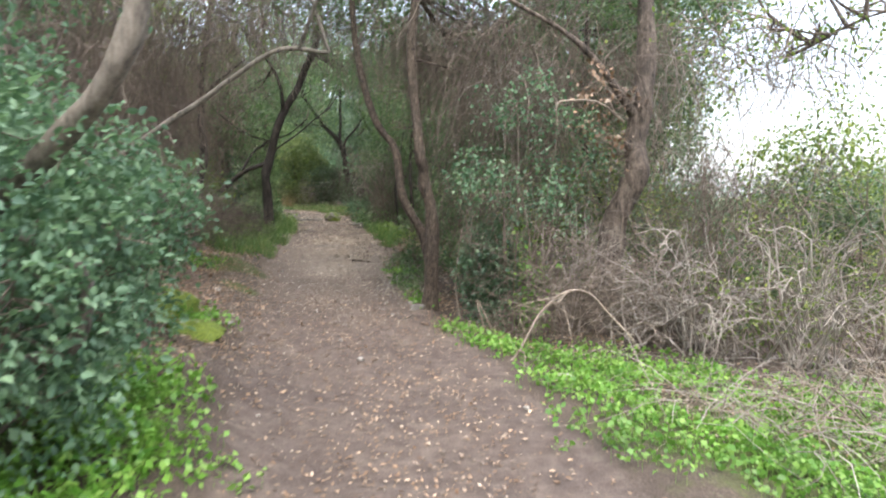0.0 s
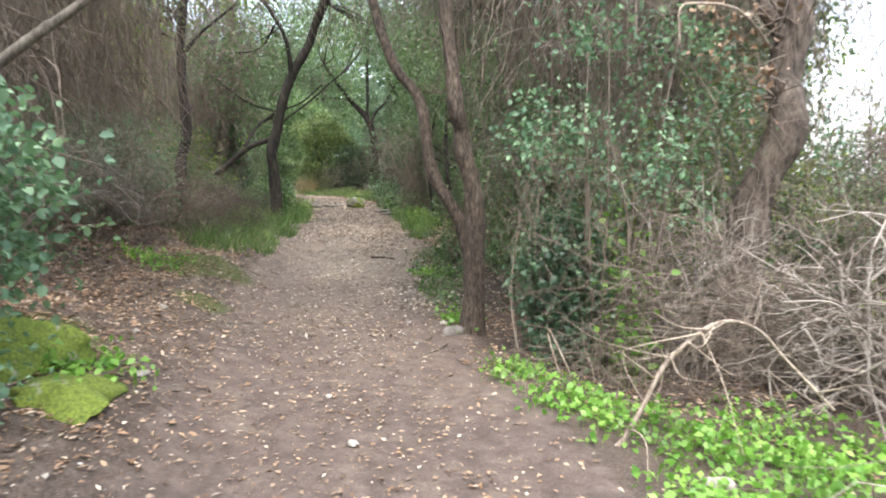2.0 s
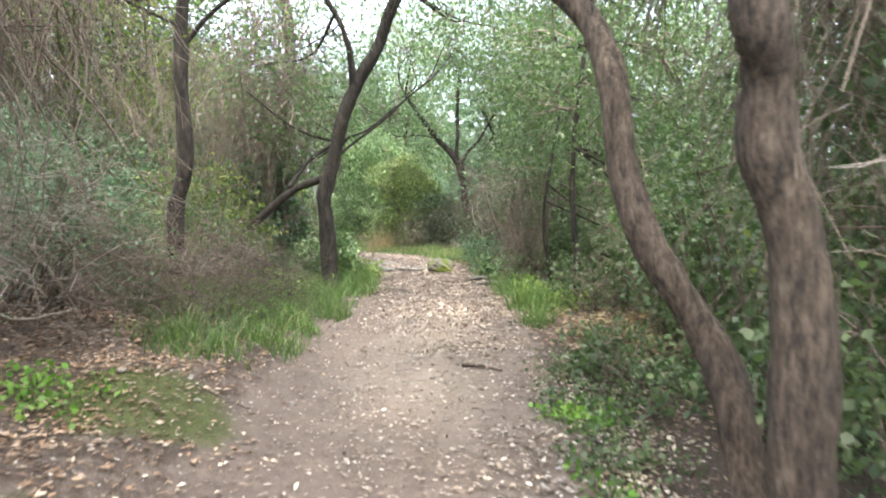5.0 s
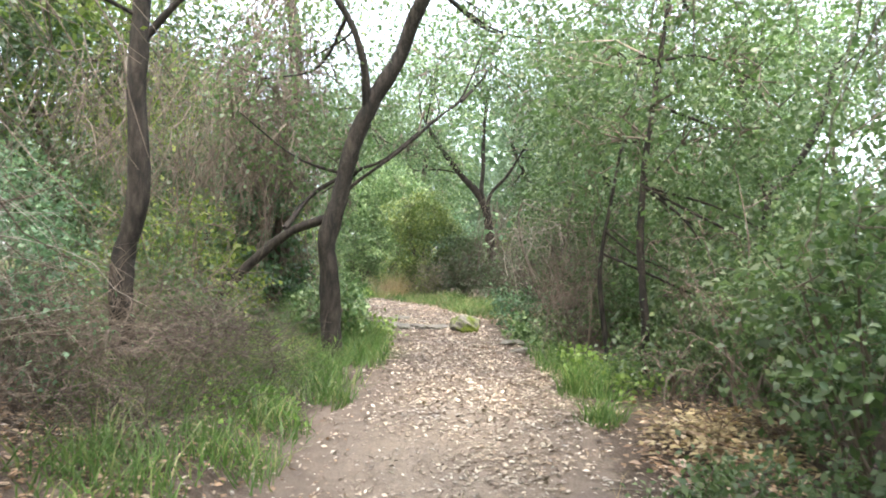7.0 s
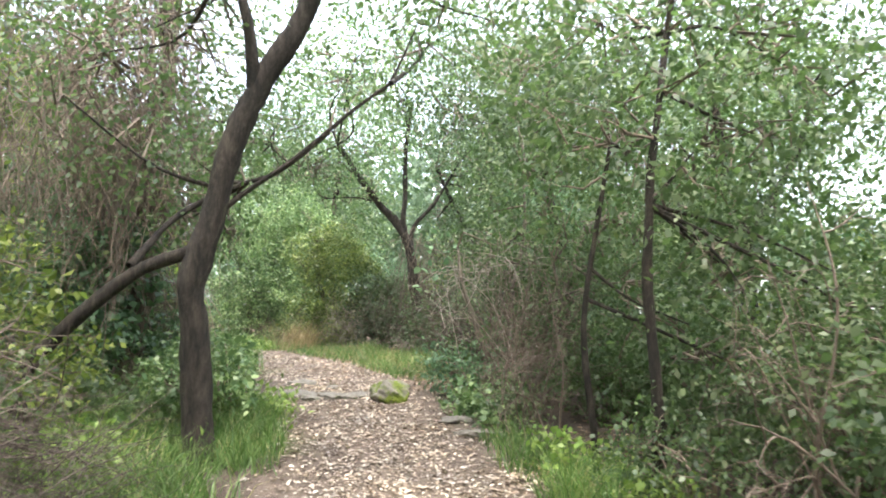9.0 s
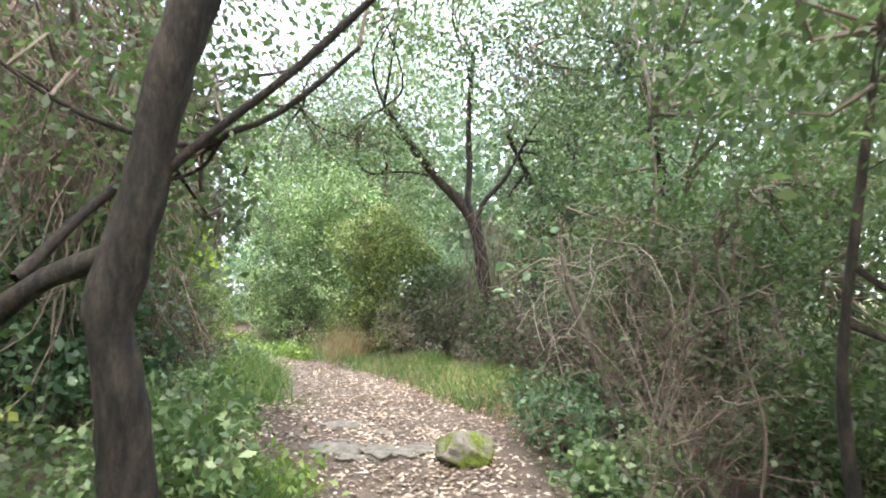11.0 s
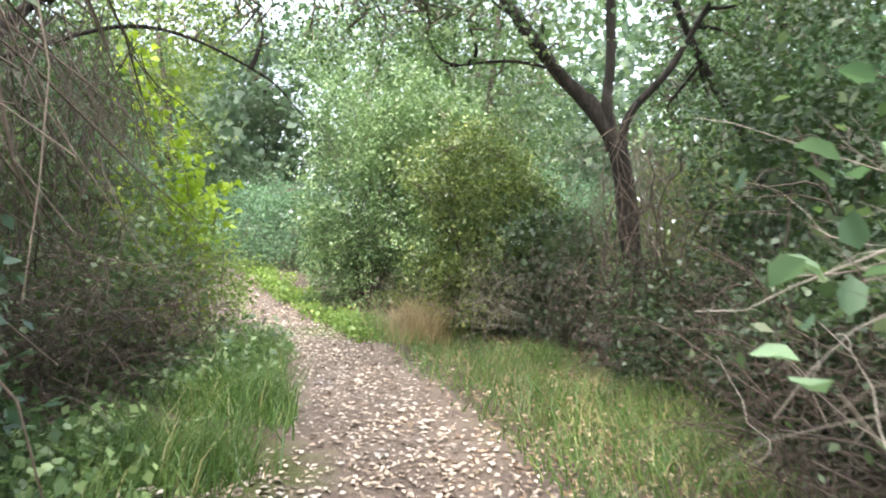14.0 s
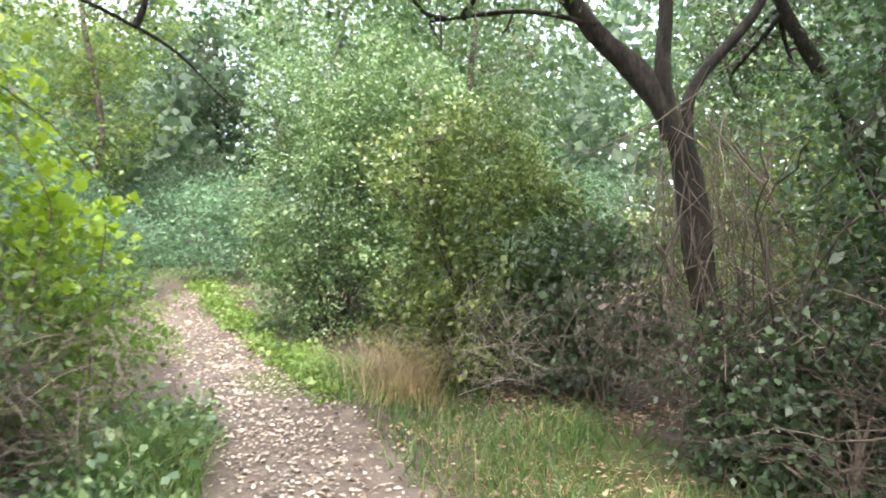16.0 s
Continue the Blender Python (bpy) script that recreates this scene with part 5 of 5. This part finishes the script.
litter(12500, 131, [(float(centre(y)), float(y), 0.75) for y in np.arange(13.4, 19, 0.7)] + [(float(centre(y)), float(y), 0.55) for y in np.arange(19, 26, 0.6)], 0.042, BLEACHED_LITTER, "thick scatter of pale dry leaves on the trail")
litter(15000, 132, [(float(centre(y)) - 2.2, float(y), 1.2) for y in np.arange(5, 13, 0.8)], 0.045, DRY_LEAF, "brown leaf litter on the bank")
litter(3600, 141, [(float(centre(y)) - 1.8, float(y), 1.1) for y in np.arange(5, 13, 0.8)], 0.028, PALE_LITTER, "pale leaves scattered over the bank")
litter(6000, 135, [(-4.6, 8.5, 1.3), (-5.0, 11, 1.2), (0.5, 11, 0.8), (0.6, 14.6, 1.0), (0.2, 16.2, 0.9), (-1.0, 18.4, 0.8), (-3.2, 22.2, 0.7)], 0.055, DRY_LEAF, "brown fallen leaves under the trees")
litter(1500, 133, [(-0.3, 12.6, 0.6), (-0.1, 13.5, 0.6)], 0.065, DRY_LEAF, "heap of large brown dry leaves", lift=0.07)
litter(1100, 143, [(-0.25, 12.9, 0.5), (-0.1, 13.4, 0.4)], 0.07, STRAW, "pale tan dry leaves heaped beside the trail", lift=0.1)
litter(2600, 142, [(-0.5, 9.4, 0.5), (-0.55, 10.2, 0.5), (-0.6, 11.2, 0.5), (-0.4, 12.0, 0.4)], 0.042, PALE_LITTER, "grey-brown fallen leaves along the trail's side", lift=0.025)
litter(3000, 136, [(-1.35, 13.4, 0.5), (-1.4, 14.4, 0.5), (-1.1, 15.0, 0.4), (-1.5, 12.4, 0.5), (-4.2, 16.8, 0.5), (-4.4, 18.0, 0.5)], 0.045, PALE_LITTER, "pale fallen leaves along the trail edge")
litter(3600, 137, [(-2.9, 19.4, 0.7), (-3.4, 20.4, 0.7), (-4.2, 21.4, 0.5), (-2.4, 18.6, 0.6), (-1.0, 14.8, 0.5), (-0.8, 15.4, 0.5), (-4.1, 13.6, 0.5), (-4.0, 22.0, 0.4), (-4.4, 21.4, 0.35), (-4.7, 17.2, 0.4)], 0.045, DRY_LEAF, "brown leaves among the rough grass")
litter(3600, 134, [(0.3, 7.6, 0.5), (0.0, 8.6, 0.4), (0.2, 9.4, 0.5), (1.2, 7.2, 0.7), (2.3, 5.4, 0.9), (-2.0, 17.6, 0.6), (-3.6, 22.0, 0.5)], 0.045, DRY_LEAF, "brown fallen leaves under the brush")

# withered oak spray on the thick trunk
g = rand(140)
m, d = clumps((1.75, 7.75, 2.45), (0.32, 0.25, 0.6), 28, g, 0.3)
p = np.repeat(m, 6, 0) + g.normal(size=(28 * 6, 3)) * 0.07
withered = thing("withered_branch", (2.1, 8.1, 2.0), "withered branch with brown dead leaves", "branch")
part("foliage", leaves(p, 0.06, g, 0.4, 0.6, None, 0.6, 6), DRY_LEAF, withered, "curled brown dead leaves", "stuff")
part("twig_spray", twigs_to(m, [(2.1, 8.1, 2.0), (2.15, 8.15, 2.6)], g, 0.005), BROWN_TWIG, withered, "thin brown twigs", "stuff")

# ---- loose sticks ----
def stick(pts, r, label, seed, mat=PALE_BARK, name="stick"):
    return lone(name, limb_mesh(pts, r, r * 0.5, 6, 12, seed, 0.7), mat, label, "stick")


stick([(-1.5, 11.75, gz(-1.5, 11.75) + 0.06), (-1.36, 11.7, gz(-1.36, 11.7) + 0.065), (-1.2, 11.62, gz(-1.2, 11.62) + 0.055)], 0.018, "short brown stick lying on the trail", 161, BARK)
stick([(-4.62, 16.95, gz(-4.62, 16.95)), (-4.6, 16.95, 1.3), (-4.62, 16.93, 1.48)], 0.009, "pale broken stick standing in the grass", 162)
stick([(-4.72, 17.05, gz(-4.72, 17.05)), (-4.7, 17.0, 1.25), (-4.74, 16.95, 1.38)], 0.007, "pale thin stick standing in the grass", 163)
stick([(-1.95, 3.15, 1.2), (-1.62, 3.16, 1.42), (-1.45, 3.16, 1.34), (-1.28, 3.16, 1.3)], 0.006, "pale bare twig poking out of the shrub", 164)
stick([(-1.9, 3.12, 0.9), (-1.65, 3.14, 0.98), (-1.45, 3.15, 1.0)], 0.006, "pale bare twig poking out of the shrub", 165)
g = rand(167)
for i in range(16):
    y = g.uniform(4.5, 20)
    x = float(centre(y)) + g.choice([-1, 1]) * g.uniform(0.3, 1.5)
    a, L = g.uniform(0, 6.28), g.uniform(0.08, 0.22)
    pts = [(x + s * L * math.cos(a), y + s * L * math.sin(a), float(land(x + s * L * math.cos(a), y + s * L * math.sin(a))) + 0.008) for s in (-1, -0.3, 0.4, 1)]
    tagged(stick(pts, g.uniform(0.003, 0.007), "thin dry twig lying on the ground", 600 + i, GREY_BARK, "twig"), group="fallen twigs")

def sprig(root, tip, n, spread, size, label, seed, leaf=TEAL_LEAF):
    """A thin leafy branch that reaches out of a shrub."""
    g = rand(seed)
    a, b = np.array(root, float), np.array(tip, float)
    ob = thing("leafy_branch", root, label, "branch")
    pts = [a, (a + b) / 2 + np.array([0, 0, 0.08]), b]
    part("stem", limb_mesh(pts, 0.006, 0.002, 5, 14, seed, 1.0), BROWN_TWIG, ob)
    p = spline(pts, 40)[g.randint(16, 40, n)] + g.normal(size=(n, 3)) * spread
    part("foliage", leaves(p, size, g, 0.8, 0.2, None, 0.7, 6), leaf, ob, "broad pale blue-green leaves", "stuff")
    return ob


sprig((-2.7, 6.0, 1.55), (-1.76, 5.79, 1.5), 34, 0.055, 0.055, "leafy blue-green branch tip hanging over the bank", 801)
sprig((-2.6, 5.5, 1.95), (-1.98, 5.35, 1.72), 60, 0.1, 0.055, "drooping leafy blue-green branch", 802)
sprig((-2.6, 5.5, 1.9), (-1.95, 5.4, 1.45), 50, 0.1, 0.055, "drooping leafy blue-green branch", 803)
sprig((-2.5, 6.2, 1.0), (-1.9, 6.0, 1.22), 14, 0.04, 0.05, "small leafy blue-green shoot on the bank", 804)
stick([(2.0, 8.0, 2.35), (1.6, 7.5, 2.5), (1.25, 7.15, 2.47), (1.13, 7.08, 2.42), (1.12, 7.08, 2.22)], 0.012, "bleached hooked dead branch on the oak", 166, PALE_BARK, "dead_branch")
stick([(0.55, 7.2, gz(0.55, 7.2)), (0.35, 7.1, 0.5), (0.42, 7.12, 0.22), (0.6, 7.1, 0.02)], 0.008, "pale bent twig leaning on the ivy", 168)
stick([(0.2, 7.75, gz(0.2, 7.75)), (0.14, 7.7, 0.6), (0.2, 7.72, 1.2)], 0.008, "thin pale stem standing before the ivy", 169)

# ---- stones ----
stone(-2.58, 16.75, (0.22, 0.16, 0.13), "moss-topped limestone boulder on the trail's edge", 150, BOULDER_STONE, 0.25, name="boulder")
stone(-1.7, 15.6, (0.2, 0.11, 0.06), "flat pale stone edging the trail", 151, WORN_STONE, 0.4)
stone(-1.95, 16.0, (0.15, 0.1, 0.05), "flat pale stone edging the trail", 152, WORN_STONE, 0.4)
stone(-3.6, 17.55, (0.2, 0.13, 0.05), "rough grey rock set in the trail", 153, WORN_STONE, 0.5, name="rock_slab")
for i, (x, y, r) in enumerate([(-3.5, 17.02, (0.32, 0.2, 0.06)), (-3.16, 16.94, (0.32, 0.19, 0.055)), (-2.92, 17.02, (0.24, 0.17, 0.05)), (-3.36, 16.82, (0.26, 0.14, 0.045)), (-3.3, 17.46, (0.12, 0.09, 0.045))]):
    stone(x, y, r, "rough worn ledge of grey rock across the trail", 175 + i, WORN_STONE, 0.6, "rock ledge in the trail", "rock_slab")
stone(-2.02, 5.85, (0.31, 0.27, 0.12), "low mossy rock at the trail's edge", 155, MOSSY_STONE, 0.55, name="boulder")
stone(-2.45, 6.1, (0.33, 0.42, 0.25), "mossy rock on the bank", 156, MOSSY_STONE, 0.5, name="boulder")
stone(-1.95, 6.42, (0.055, 0.045, 0.035), "white stone on the brown trail", 157, STONE, 0.3)
stone(-0.31, 8.2, (0.1, 0.08, 0.06), "pale stone at the foot of the twin tree", 158, WORN_STONE, 0.45)
stone(1.0, 5.9, (0.09, 0.07, 0.05), "pale stone among green weeds", 159, STONE, 0.3)
g = rand(170)
for i in range(46):
    y = g.uniform(4, 15)
    x = float(centre(y)) + g.uniform(-2.6, 0.95)
    r = g.uniform(0.012, 0.038)
    stone(x, y, (r, r * g.uniform(0.6, 1), r * 0.6), "small pale pebble lying on the trail", 200 + i, STONE, 0.25, "pebbles on the trail", "pebble")

# ---- the wood all round ----
SPECIMENS = []
for i, (leaf, bark, rx_, h) in enumerate([(DARK_LEAF, DARK_BARK, 1.9, 6.2), (OLIVE_LEAF, BARK, 1.7, 6.8), (LIGHT_LEAF, GREY_BARK, 1.6, 6.0), (OAK_LEAF, BARK, 2.1, 7.2)]):
    X, Y = -14.0 - 5 * i, 34.0
    z = gz(X, Y)
    SPECIMENS.append((tree([([(X, Y, z), (X + 0.2, Y, z + 1.5), (X - 0.1, Y + 0.2, z + 3), (X + 0.1, Y, z + h - 1)], 0.12, 0.04)],
                           [((X, Y, z + h - 1.6), (rx_, rx_, 1.6), 260, 32), ((X + 0.5, Y - 0.4, z + h * 0.45), (rx_ * 0.8, rx_ * 0.8, 1.2), 140, 28)],
                           ["dark evergreen oak in the wood", "olive-green woodland tree with slender trunk", "light green woodland tree with pale trunk", "broad grey-green evergreen oak"][i],
                           bark, leaf, 300 + i, limbs=6, leaf_size=0.115, spread=0.3, dense=1.0, group="trees of the wood"), X, Y))
BUSHES = []
for i, (leaf, lab) in enumerate([(DARK_LEAF, "dark evergreen bush in the undergrowth"), (OLIVE_LEAF, "olive-green bush in the woodland undergrowth"), (TEAL_LEAF, "grey-green bush in the woodland undergrowth")]):
    X, Y = -12.0 - 4 * i, 30.0
    BUSHES.append((shrub((X, Y, gz(X, Y) + 1.0), (1.3, 1.3, 1.05), 230, 24, lab, leaf, 320 + i, 0.05, 0.17, shape=4, group="undergrowth of the wood"), X, Y))

# The two trees at negative y are unseen, added to close off light behind
WOOD = [(-7.0, 7.0), (-8.2, 11.5), (-10.6, 16.0), (-12.0, 22.5), (-11.2, 9.0), (-8.5, 2.0),
        (-8.6, 29.0), (-6.0, 28.5), (-0.6, 25.0), (-12.5, 28), (2.2, 22.8), (3.4, 14.4), (2.6, 11.6), (4.4, 18.0), (-1.0, 30), (4.5, 26), (-7.6, -4.5), (6.8, -4.0),
        (-7.2, 32.0), (-10.4, 33.4), (-9.6, 19.4), (-8.4, 16.6), (5.8, 21.0), (4.6, 16.0), (-8.4, 14.6), (-13.4, 17.8)]
g = rand(400)
for i, (x, y) in enumerate(WOOD):
    ob, X, Y = SPECIMENS[i % 4]
    s = g.uniform(0.85, 1.25)
    copy_thing(ob, pose(x, y, gz(x, y), g.uniform(-4, 4), g.uniform(-4, 4), g.uniform(0, 360))).scale = (s, s, s)
THICKET = [(-6.8, 6.8), (-7.0, 10.2), (-7.2, 13.2), (-7.0, 15.6), (-8.6, 18.4), (-9.2, 21.6), (-10.6, 25.2), (-9.4, 27.4), (-7.6, 27.2), (-5.2, 26.2), (-2.2, 24.2), (-0.4, 22.4),
           (1.0, 20.4), (2.2, 17.0), (2.2, 14.6), (2.4, 12.8), (2.2, 10.8), (3.6, 11.4), (-12.6, 26.4), (-11.6, 29.2), (3.0, 20), (-4.0, 29), (-5.8, 2.6), (-6, 4.2), (5.4, 11.0), (7.0, 12.8), (9.0, 15.4), (7.6, 10.0)]
for i, (x, y) in enumerate(THICKET):
    ob, X, Y = BUSHES[2 if y > 25 else i % 3]
    s = g.uniform(0.8, 1.3)
    copy_thing(ob, pose(x, y, gz(x, y), 0, 0, g.uniform(0, 360))).scale = (s, s, s * g.uniform(0.8, 1.2))


def far_woods():
    """The wood goes on, out of reach, all round but for the open side."""
    g = rand(500)
    n = 250
    a = g.uniform(0, 6.283, n)
    r = 20 + 24 * g.uniform(0, 1, n)
    x, y = -3 + r * np.cos(a), 13 + r * np.sin(a)
    open_side = np.exp(-((np.angle(np.exp(1j * (a - 0.75))) / 0.45) ** 2))
    keep = ((np.abs(x - centre(y)) > 2.6) | (y > 31)) & (open_side < 0.35)
    x, y, r = x[keep], y[keep], r[keep]
    top = g.uniform(4.5, 9.0, len(x)) * np.interp(r, [20, 44], [0.85, 1.15])
    vs = []
    for i in range(len(x)):
        z = float(land(x[i], y[i]))
        c, q = (x[i], y[i], z + top[i] * 0.52), (g.uniform(1.6, 2.6), g.uniform(1.6, 2.6), top[i] * 0.5)
        m, d = clumps(c, q, 105, g, 0.45)
        p = np.repeat(m, 9, 0) + g.normal(size=(len(m) * 9, 3)) * 0.32
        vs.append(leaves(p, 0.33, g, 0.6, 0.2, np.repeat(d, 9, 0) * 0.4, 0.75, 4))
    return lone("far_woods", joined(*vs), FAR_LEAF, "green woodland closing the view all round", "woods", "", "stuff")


far_woods()
